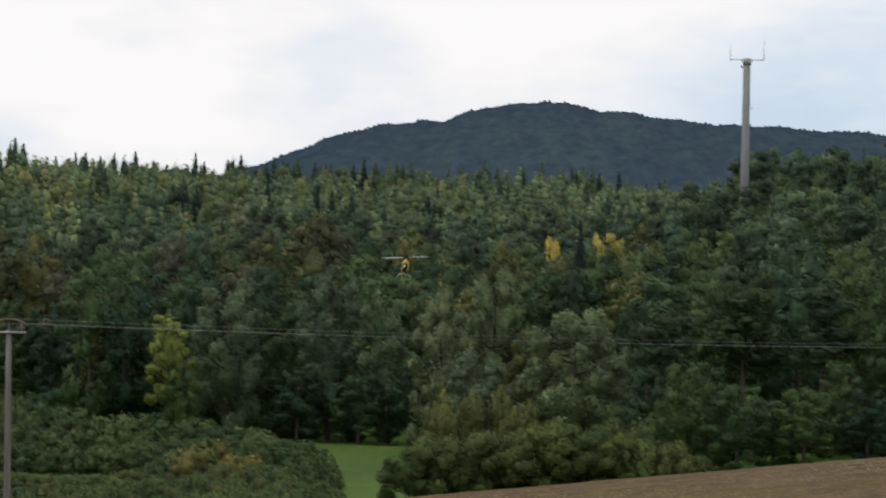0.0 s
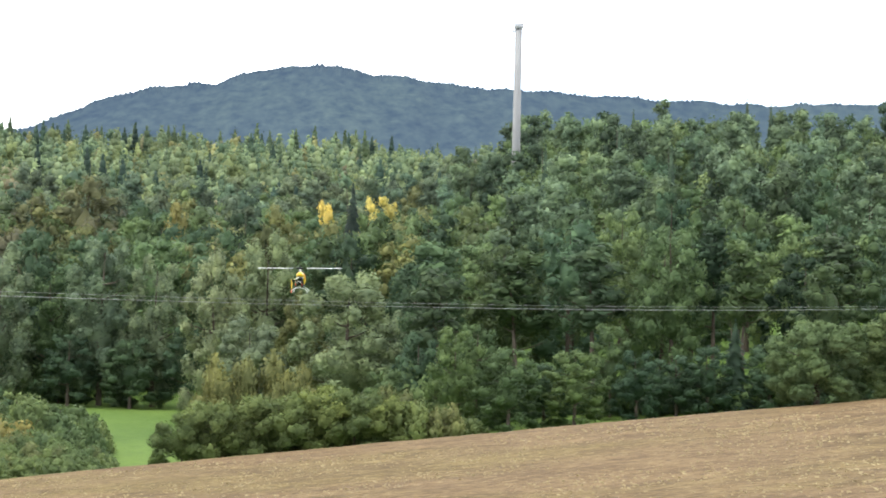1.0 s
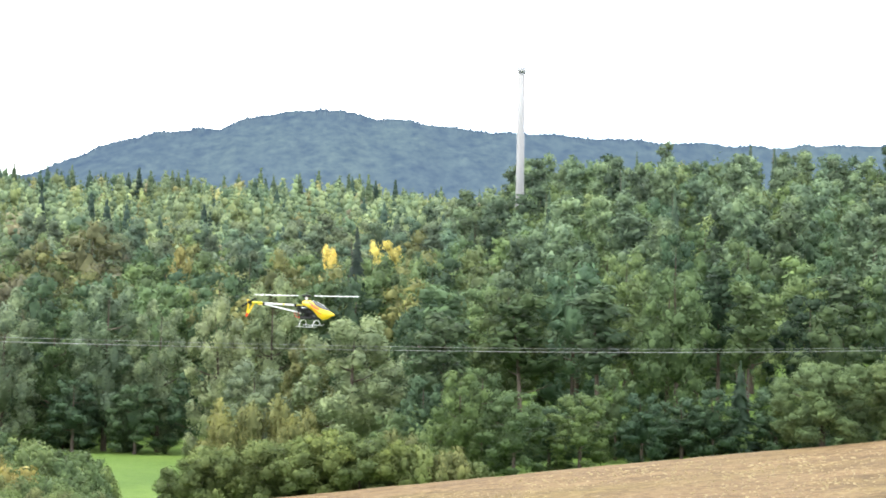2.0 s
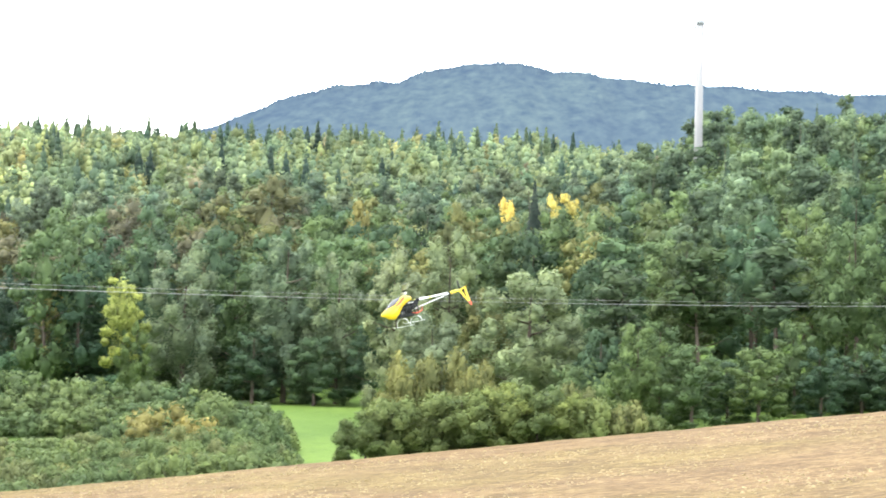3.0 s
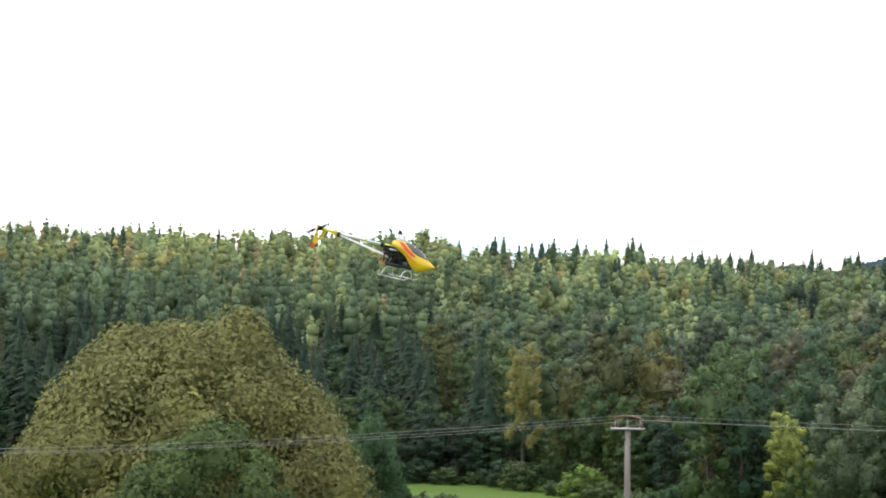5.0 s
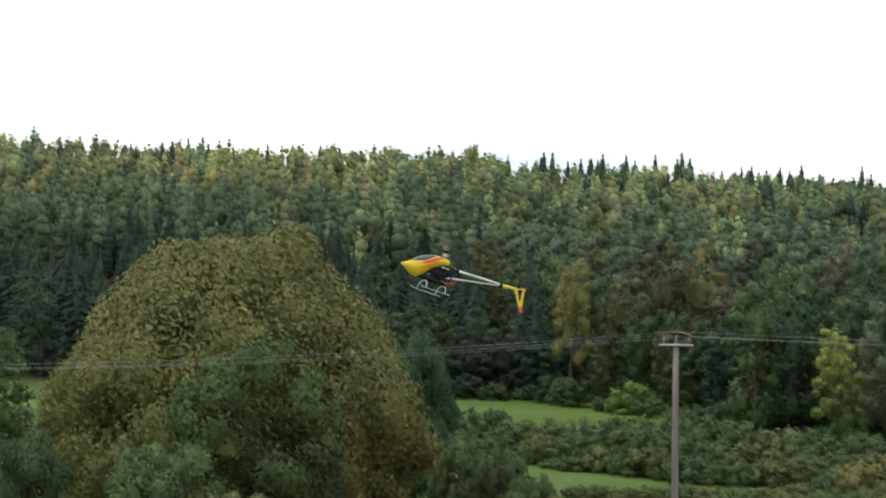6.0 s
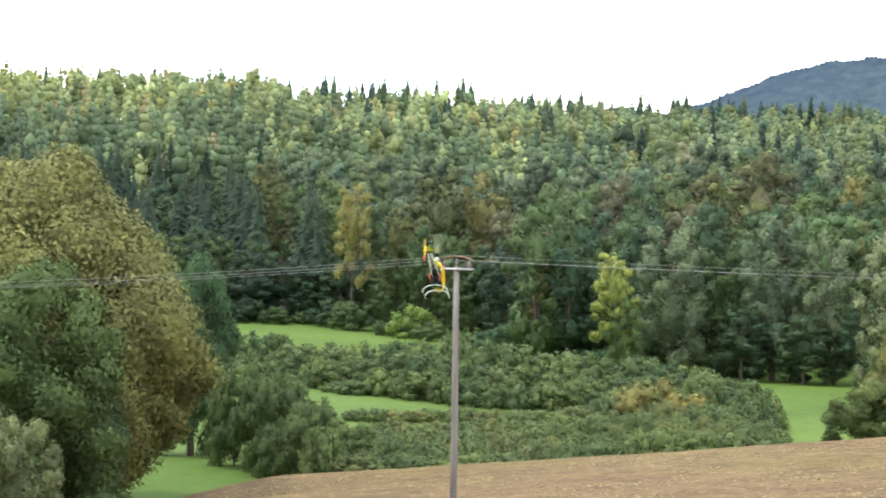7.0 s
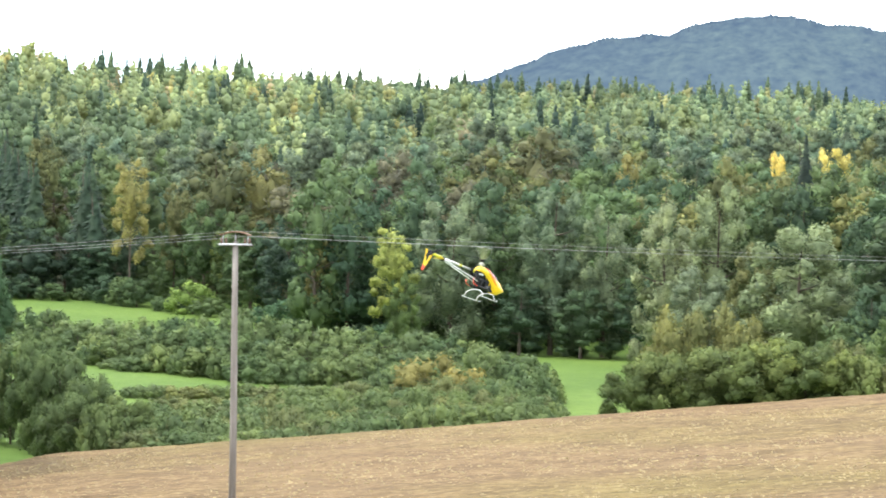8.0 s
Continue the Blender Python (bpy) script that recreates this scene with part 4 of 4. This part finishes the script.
ARM_X = (-0.62, 0.0, 0.62)


def pole_top(x, y):
    if x == POLES[1][0]:
        return EYE - 0.97
    return EYE - 0.9 if x > 0 else ground_z(x, y) + 12.6


def power_pole(x, y, lean):
    z0 = ground_z(x, y) - 0.5
    h = pole_top(x, y) - z0
    pole = new("power_pole")
    pole.location, pole.rotation_euler = (x, y, z0), (0, radians(lean), radians(-3))
    bm = bmesh.new()
    tube(bm, [(0, 0, 0), (0.02, 0, h * 0.4), (0, 0.01, h * 0.75), (0, 0, h)], [0.165, 0.15, 0.135, 0.12], 14)
    part("post", bm, WOOD_POLE, pole)
    for dy in (-0.16, 0.16):
        bm = bmesh.new()
        box(bm, (0, dy, h - 0.13), (1.42, 0.08, 0.10), 0.012)
        part("crossarm", bm, GALVANISED, pole, "grey steel channel crossarm")
    bm = bmesh.new()
    for k in range(13):
        a = -1 + k / 6
        box(bm, (a * 0.62, 0.0, h + 0.42 - 0.13 * a * a), (0.115, 0.46 * (1 - 0.3 * a * a), 0.05), 0.01, Matrix.Rotation(0.38 * a, 4, "Y"))
    part("cover_board", bm, RUST, pole, "curved rusty brown cover over the crossarm")
    for dx in (-0.55, 0.55):
        bm = bmesh.new()
        tube(bm, [(dx, 0, h - 0.1), (dx, 0, h + 0.36)], 0.025, 8)
        part("cover_strut", bm, GALVANISED, pole)
    for dx in (-0.62, -0.42, 0.0, 0.42, 0.62):
        bm = bmesh.new()
        rings = ((0.0, 0.03), (0.05, 0.055), (0.08, 0.035), (0.12, 0.062), (0.15, 0.035), (0.19, 0.05), (0.23, 0.02))
        tube(bm, [(dx, 0.02, h - 0.07 + a) for a, _ in rings], [r for _, r in rings], 12)
        part("insulator", bm, PORCELAIN, pole)
    bm = bmesh.new()
    tube(bm, [(0, 0, h - 0.02), (0, 0, h + 0.34)], 0.035, 8)
    part("top_pin", bm, GALVANISED, pole)
    tagged(pole, "weathered grey wooden power pole with a steel crossarm", "power pole", "power line")


def power_wires():
    for (xa, ya), (xb, yb), sag in ((POLES[0], POLES[1], 0.75), (POLES[1], POLES[2], 0.59)):
        for k, (off, up) in enumerate(((-0.62, 0.26), (0.0, 0.46), (0.62, 0.26))):
            a = Vector((xa + off - (0.2 if xa > -30 else 0.0), ya, pole_top(xa, ya) + up))
            b = Vector((xb + off - (0.2 if xb < 0 else 0.0), yb + (0.5 - 0.5 * k) * 0.2, pole_top(xb, yb) + up))
            bm = bmesh.new()
            tube(bm, [a.lerp(b, s / 32) - Vector((0, 0, 4 * sag * s / 32 * (1 - s / 32))) for s in range(33)], 0.0072, 6)
            ob = part("power_wire", bm, WIRE, None)
            tagged(ob, "thin grey overhead wire strung between the poles", "power wire", "overhead wires")


# ---- the model helicopter ----
CANOPY = ((0.388, -0.074, 0.005, 0.005), (0.372, -0.075, 0.015, 0.016), (0.335, -0.073, 0.034, 0.033), (0.28, -0.069, 0.070, 0.052), (0.22, -0.052, 0.099, 0.063), (0.16, -0.018, 0.092, 0.067),
          (0.10, 0.024, 0.063, 0.067), (0.05, 0.042, 0.052, 0.062), (0.0, 0.053, 0.042, 0.053), (-0.045, 0.054, 0.030, 0.041))


def canopy_point(u, a, grow=0.0):
    """A point of the canopy: u along its sections from nose to back, a the angle round it, 90 degrees on top."""
    i = min(int(u), len(CANOPY) - 2)
    s = u - i
    x, zc, hh, hw = (CANOPY[i][k] * (1 - s) + CANOPY[i + 1][k] * s for k in range(4))
    c, q = math.cos(radians(a)), math.sin(radians(a))
    pinch = 1.0 - 0.22 * max(0.0, q)
    return Vector((x + grow * 0.2, (hw + grow) * c * pinch, zc + (hh + grow) * q))


def canopy_patch(us, angles, grow):
    """A thin shell on the canopy's skin."""
    bm = bmesh.new()
    g = [[[bm.verts.new(canopy_point(u, lo + (hi - lo) * k / 8, e)) for k in range(9)] for u, lo, hi in zip(us, *angles)] for e in (grow, -0.002)]
    for i in range(len(us) - 1):
        for k in range(8):
            for e in (0, 1):
                bm.faces.new((g[e][i][k], g[e][i + 1][k], g[e][i + 1][k + 1], g[e][i][k + 1]))
        for k in (0, 8):
            bm.faces.new((g[0][i][k], g[0][i + 1][k], g[1][i + 1][k], g[1][i][k]))
    for i in (0, len(us) - 1):
        for k in range(8):
            bm.faces.new((g[0][i][k], g[0][i][k + 1], g[1][i][k + 1], g[1][i][k]))
    return bm


def helicopter():
    heli = new("model_helicopter")
    bm = bmesh.new()
    n = 24
    us = [k * (len(CANOPY) - 1) / 36 for k in range(37)]
    rings = [[bm.verts.new(canopy_point(u, 360 * k / n)) for k in range(n)] for u in us]
    for a, b in zip(rings, rings[1:]):
        for k in range(n):
            bm.faces.new((a[k], b[k], b[(k + 1) % n], a[(k + 1) % n]))
    bm.faces.new(rings[0])
    bm.faces.new(rings[-1])
    canopy = part("canopy", bm, YELLOW, heli, "glossy yellow moulded canopy")
    u = [2.2, 2.8, 3.4, 4.0, 4.6, 5.2, 5.8, 6.3]
    part("windshield", canopy_patch(u, ([78, 55, 40, 33, 31, 35, 45, 62], [102, 125, 140, 147, 149, 145, 135, 118]), 0.0025), GLASS, canopy, "smoked grey window")
    for s in (0, 1):
        flip = (lambda v: v) if s == 0 else (lambda v: [180 - q for q in v])
        u = [4.2, 4.9, 5.6, 6.3, 7.0, 7.6]
        part("red_flash", canopy_patch(u, (flip([16, 8, 6, 12, 26, 42]), flip([22, 26, 30, 42, 50, 50])), 0.003), RED, canopy, "red swoosh decal")
        u = [3.6, 4.4, 5.2, 6.0, 6.8]
        part("orange_flash", canopy_patch(u, (flip([-8, -14, -16, -12, -2]), flip([-5, -3, -1, 1, 4])), 0.0032), ORANGE, canopy, "orange swoosh decal")
        bm = bmesh.new()
        y = 0.034 * (1 if s == 0 else -1)
        box(bm, (0.0, y, 0.018), (0.20, 0.006, 0.02), 0.003)
        box(bm, (0.03, y, -0.045), (0.27, 0.006, 0.022), 0.003)
        box(bm, (0.05, y, -0.128), (0.26, 0.006, 0.024), 0.003)
        for x0, x1 in ((0.16, 0.13), (0.09, 0.05), (0.05, 0.09), (-0.02, 0.02), (-0.06, -0.03), (-0.09, -0.10)):
            tube(bm, [(x0, y, -0.13), (x1, y, -0.045), (x1 * 0.7, y, 0.02)], 0.007, 6)
        box(bm, (-0.085, y, 0.0), (0.07, 0.006, 0.055), 0.003)
        part("side_frame", bm, BLACK, heli, smooth=False)
    bm = bmesh.new()
    box(bm, (0.02, 0, -0.07), (0.085, 0.05, 0.085), 0.008)
    box(bm, (0.10, 0, -0.06), (0.06, 0.05, 0.07), 0.006)
    box(bm, (-0.05, 0, -0.03), (0.05, 0.045, 0.08), 0.006)
    for k in range(5):
        tube(bm, [(0.02, 0, -0.025 + 0.012 * k), (0.02, 0, -0.021 + 0.012 * k)], 0.036, 14)
    part("engine", bm, BLACK, heli, "black finned engine")
    bm = bmesh.new()
    tube(bm, [(-0.005, 0.045, -0.115), (-0.05, 0.05, -0.13), (-0.13, 0.05, -0.115), (-0.145, 0.05, -0.08), (-0.12, 0.05, -0.055)], [0.0035, 0.0045, 0.0045, 0.0045, 0.0035], 8)
    tube(bm, [(-0.005, -0.045, -0.115), (-0.05, -0.05, -0.13), (-0.13, -0.05, -0.115), (-0.145, -0.05, -0.08), (-0.12, -0.05, -0.055)], [0.0035, 0.0045, 0.0045, 0.0045, 0.0035], 8)
    part("guard_tube", bm, RED, heli, "red bent tube behind the frame")
    bm = bmesh.new()
    tube(bm, [(0.10, -0.04, -0.125), (0.07, -0.045, -0.13), (-0.06, -0.045, -0.13), (-0.075, -0.045, -0.125)], [0.009, 0.016, 0.016, 0.006], 14)
    part("muffler", bm, BLACK, heli, "black muffler under the frame")
    bm = bmesh.new()
    box(bm, (0.12, 0, -0.10), (0.09, 0.055, 0.06), 0.01)
    part("fuel_tank", bm, GLASS, heli, "smoked grey fuel tank")
    bm = bmesh.new()
    tube(bm, [(-0.02, 0, -0.002), (-0.02, 0, 0.006)], 0.055, 32)
    part("main_gear", bm, WHITE, heli)
    # landing skids
    for y in (-0.115, 0.115):
        bm = bmesh.new()
        tube(bm, [(0.20, y, -0.215), (0.18, y, -0.228), (0.15, y, -0.232), (-0.095, y, -0.232)], [0.0025, 0.0032, 0.0032, 0.0032], 10)
        part("skid", bm, ALLOY, heli, "thin silver landing skid")
    for x in (0.135, -0.05):
        bm = bmesh.new()
        pts = [(x, 0.12 * math.cos(a), -0.232 + 0.075 * math.sin(a) ** 0.7) for a in (math.pi * k / 16 for k in range(17))]
        tube(bm, pts, 0.0042, 8)
        part("skid_hoop", bm, WHITE, heli, "white arched landing strut")
    # tail
    bm = bmesh.new()
    tube(bm, [(-0.06, 0, 0.02), (-0.75, 0, 0.035)], 0.0115, 12)
    boom = part("tail_boom", bm, ALLOY, heli, "silver tail boom")
    for a, b in ((0.06, 0.14), (0.30, 0.325), (0.60, 0.77)):
        bm = bmesh.new()
        tube(bm, [(-a, 0, 0.02 + 0.0217 * (a - 0.06)), (-b, 0, 0.02 + 0.0217 * (b - 0.06))], 0.0145, 12)
        part("boom_sleeve", bm, LIME, boom, "lime-yellow sleeve on the boom")
    for a in (0.145, 0.585):
        bm = bmesh.new()
        box(bm, (-a, 0, 0.022), (0.028, 0.045, 0.04), 0.004)
        part("boom_clamp", bm, BLACK, boom)
    for y in (-0.03, 0.03):
        bm = bmesh.new()
        tube(bm, [(-0.06, y, -0.075), (-0.12, y * 1.1, -0.062), (-0.575, y * 0.5, 0.018)], 0.0055, 8)
        part("boom_strut", bm, WHITE, heli, "thin white boom strut")
    bm = bmesh.new()
    pts = [(-0.60, 0.0), (-0.60, 0.03), (-0.63, 0.055), (-0.655, 0.055), (-0.66, 0.0), (-0.655, -0.055), (-0.63, -0.055), (-0.60, -0.03)]
    low = [bm.verts.new((x, y, 0.012)) for x, y in pts]
    high = [bm.verts.new((x, y, 0.017)) for x, y in pts]
    bm.faces.new(low)
    bm.faces.new(high[::-1])
    for k in range(len(pts)):
        bm.faces.new((low[k], low[(k + 1) % len(pts)], high[(k + 1) % len(pts)], high[k]))
    part("stabiliser", bm, YELLOW, heli, "small yellow horizontal stabiliser", smooth=False)
    bm = bmesh.new()
    box(bm, (-0.775, 0.0, 0.037), (0.05, 0.035, 0.04), 0.006)
    tube(bm, [(-0.78, 0.0, 0.037), (-0.78, -0.05, 0.037)], 0.007, 8)
    part("tail_gearbox", bm, BLACK, heli)
    # fin: outline with a cut-out, red tip
    outer = [(-0.715, 0.032), (-0.80, 0.062), (-0.828, 0.068), (-0.822, 0.03), (-0.838, -0.10), (-0.805, -0.115)]
    inner = [(-0.752, 0.030), (-0.787, 0.044), (-0.803, 0.048), (-0.799, 0.02), (-0.806, -0.055), (-0.792, -0.060)]
    bm = bmesh.new()
    loops = [[bm.verts.new((x, y, z)) for x, z in loop] for loop in (outer, inner) for y in (0.012, 0.018)]
    o0, o1, i0, i1 = loops
    for k in range(6):
        j = (k + 1) % 6
        for quad in ((o0[k], o0[j], i0[j], i0[k]), (o1[k], i1[k], i1[j], o1[j]), (o0[k], o1[k], o1[j], o0[j]), (i0[k], i0[j], i1[j], i1[k])):
            bm.faces.new(quad)
    fin = part("tail_fin", bm, YELLOW, heli, "yellow tail fin with a cut-out", smooth=False)
    bm = bmesh.new()
    tips = [(-0.805, -0.116), (-0.838, -0.101), (-0.852, -0.148), (-0.838, -0.160), (-0.826, -0.155)]
    a = [bm.verts.new((x, 0.0118, z)) for x, z in tips]
    b = [bm.verts.new((x, 0.0182, z)) for x, z in tips]
    bm.faces.new(a)
    bm.faces.new(b[::-1])
    for k in range(5):
        bm.faces.new((a[k], a[(k + 1) % 5], b[(k + 1) % 5], b[k]))
    part("fin_tip", bm, RED, fin, "red fin tip", smooth=False)
    # rotor
    bm = bmesh.new()
    tube(bm, [(0.0, 0, -0.02), (0.0, 0, 0.135)], 0.0065, 10)
    tube(bm, [(0.0, 0, 0.105), (0.0, 0, 0.118)], 0.020, 16)
    part("mast_shaft", bm, ALLOY, heli)
    rotor = new("main_rotor")
    rotor.parent = heli
    rotor.location = (0, 0, 0.15)
    bm = bmesh.new()
    box(bm, (0, 0, 0), (0.036, 0.11, 0.028), 0.004)
    tube(bm, [(0, 0, -0.02), (0, 0, 0.028)], 0.012, 12)
    part("rotor_head", bm, BLACK, rotor)
    bm = bmesh.new()
    tube(bm, [(0, 0, -0.034), (0, 0, -0.008)], 0.016, 12)
    part("washout_collar", bm, WHITE, rotor)
    for s in (1, -1):
        bm = bmesh.new()
        top = [bm.verts.new((x, s * y, z)) for y in (0.10, 0.16, 0.66, 0.672) for x, z in ((0.026, 0.002), (0.008, 0.006), (-0.03, 0.001), (0.008, -0.002))]
        for i in range(3):
            for k in range(4):
                bm.faces.new((top[4 * i + k], top[4 * i + (k + 1) % 4], top[4 * i + 4 + (k + 1) % 4], top[4 * i + 4 + k]))
        bm.faces.new(top[:4])
        bm.faces.new(top[-4:])
        part("main_blade", bm, BLADE, rotor, "pale tapered rotor blade")
        bm = bmesh.new()
        tube(bm, [(0, 0, 0.03), (s * 0.2, 0, 0.03)], 0.0025, 6)
        box(bm, (s * 0.225, 0, 0.03), (0.05, 0.03, 0.006), 0.002)
        part("flybar_paddle", bm, BLACK, rotor)
    tail = new("tail_rotor")
    tail.parent = heli
    tail.location = (-0.78, -0.05, 0.037)
    bm = bmesh.new()
    tube(bm, [(0, -0.008, 0), (0, 0.008, 0)], 0.010, 10)
    part("tail_hub", bm, BLACK, tail)
    for s in (1, -1):
        bm = bmesh.new()
        box(bm, (0, 0, s * 0.072), (0.024, 0.003, 0.10), 0.001)
        part("tail_blade", bm, BLACK, tail)
    tagged(heli, "yellow model helicopter with red flashes and white skids", "helicopter")
    return heli, rotor, tail


make_ground()
make_field()
far_hill()
make_kinds()
named_trees()
hedges()
understory()
forest()
radio_mast()
for (px, py), lean in zip(POLES, (0.0, -0.9, 0.4)):
    power_pole(px, py, lean)
power_wires()
HELI, ROTOR, TAIL_ROTOR = helicopter()
make_stubble()
far_woods()

FLIGHT = [  # seconds, place from the eye, heading, nose up, bank to the right
    (0, -3.15, 45.88, 0.92, -1, 8, 6), (0.2, -2.44, 44.93, 0.46, -1, 8, 7), (0.4, -2.06, 43.95, 0.16, 0, 8, 6),
    (0.6, -1.46, 42.98, 0.00, 3, 8, 2), (0.8, -1.03, 41.49, -0.05, 5, 7, 0), (1, -0.78, 39.99, 0.07, 7, 6, 0),
    (1.2, -0.55, 37.50, 0.18, 9, 4, 1), (1.5, -0.42, 34.30, 0.30, 32, 4, 3), (1.75, -0.45, 33.10, 0.33, 70, 0, 6),
    (2.05, -0.62, 31.80, 0.22, 116, -2, 6), (2.3, -0.79, 30.81, 0.04, 152, 0, 4), (2.4, -0.87, 31.27, -0.04, 162, 1, 4),
    (2.5, -0.85, 30.27, -0.12, 169, 2, 4), (2.6, -0.82, 31.00, -0.27, 185, 0, 7), (2.7, -0.85, 30.55, -0.36, 197, -5, 9),
    (2.8, -0.94, 30.20, -0.40, 208, -8, 11), (2.9, -1.11, 28.58, -0.34, 220, -8, 13), (3, -1.39, 28.37, -0.29, 233, -10, 15),
    (3.1, -1.58, 27.75, -0.22, 244, -11, 12), (3.2, -1.80, 26.73, -0.18, 259, -11, 0), (3.3, -2.06, 25.83, -0.12, 268, -10, 10),
    (3.4, -2.47, 26.13, -0.02, 275, -9, 1), (3.5, -2.96, 26.32, 0.10, 285, -9, 5), (3.6, -3.31, 25.95, 0.15, 301, -7, 9),
    (3.7, -3.74, 25.97, 0.30, 315, -7, 9), (3.8, -3.98, 24.62, 0.41, 328, -7, 10), (3.9, -4.31, 24.01, 0.57, 340, -9, 8),
    (4, -4.64, 23.49, 0.70, 349, -6, 8), (4.1, -5.00, 23.48, 0.80, 363, -15, 7), (4.2, -5.28, 23.15, 0.91, 375, -17, 0),
    (4.3, -5.50, 22.56, 1.04, 386, -17, -1), (4.4, -5.79, 22.37, 1.15, 398, -19, -4), (4.5, -6.03, 22.03, 1.23, 409, -18, -4),
    (4.6, -6.23, 21.75, 1.29, 428, -18, 0), (4.7, -6.41, 21.40, 1.31, 433, -18, 0), (5, -6.96, 21.20, 1.30, 455, -12, 4),
    (5.25, -7.40, 21.40, 1.19, 487, -3, 8), (5.5, -7.62, 21.70, 0.94, 523, 7, 9), (5.8, -7.40, 21.72, 0.59, 562, 15, 8),
    (5.9, -7.21, 21.47, 0.51, 575, 16, 10), (6, -7.05, 21.45, 0.40, 592, 16, 3), (6.1, -6.78, 21.15, 0.27, 609, 13, 0),
    (6.2, -6.49, 20.82, 0.14, 626, 9, -4), (6.3, -6.44, 21.23, 0.06, 631, 6, 0), (6.4, -6.36, 21.50, -0.04, 640, 4, 8),
    (6.5, -6.36, 22.07, -0.07, 653, 1, 6), (6.6, -6.22, 22.26, -0.14, 664, -5, 9), (6.7, -5.89, 21.97, -0.20, 678, -11, 9),
    (6.8, -5.71, 22.20, -0.26, 690, -14, 8), (6.9, -5.45, 22.10, -0.26, 701, -13, 6), (7, -5.59, 23.68, -0.27, 714, -17, -2),
    (7.1, -5.35, 23.75, -0.33, 724, -19, -2), (7.2, -5.05, 23.59, -0.40, 733, -19, -4), (7.3, -4.82, 23.73, -0.43, 741, -17, -9),
    (7.4, -4.57, 23.70, -0.43, 745, -16, -8), (7.5, -4.41, 24.05, -0.44, 748, -15, -8), (7.6, -4.18, 24.34, -0.47, 751, -16, -8),
    (7.8, -3.70, 24.89, -0.49, 751, -15, -6), (8, -3.22, 25.34, -0.50, 755, -14, -3),
]


def flight_pose(x, y, z, head, nose, bank):
    h, t, b = radians(head), radians(nose), radians(bank)
    ahead = Vector((math.sin(h) * math.cos(t), math.cos(h) * math.cos(t), math.sin(t)))
    level = Vector((-math.cos(h), math.sin(h), 0))
    over = ahead.cross(level)
    left, up = level * math.cos(b) + over * math.sin(b), over * math.cos(b) - level * math.sin(b)
    m = Matrix((ahead, left, up)).transposed().to_4x4()
    m.translation = (x, y, EYE + z)
    return m


def motions():
    walk(HELI, [(t, flight_pose(*row)) for t, *row in FLIGHT])
    times, heads = [r[0] for r in FLIGHT], [r[4] for r in FLIGHT]
    spin, tail = [], []
    for k in range(241):
        t = k / FPS
        phase = 60 * k + 52 * (1 - float(smooth_step(0.1, 0.8, t))) + 90 * float(smooth_step(2.82, 3.0, t)) + 5 * math.sin(9 * t)
        bearing = math.degrees(math.atan2(float(np.interp(t, times, [r[1] for r in FLIGHT])), float(np.interp(t, times, [r[2] for r in FLIGHT]))))
        spin.append((t, pose(0, 0, 0.15, 0, 0, phase + float(np.interp(t, times, heads)) - bearing)))
        tail.append((t, pose(-0.78, -0.05, 0.037, 0, 70 * k, 0)))
    walk(ROTOR, spin)
    walk(TAIL_ROTOR, tail)


motions()
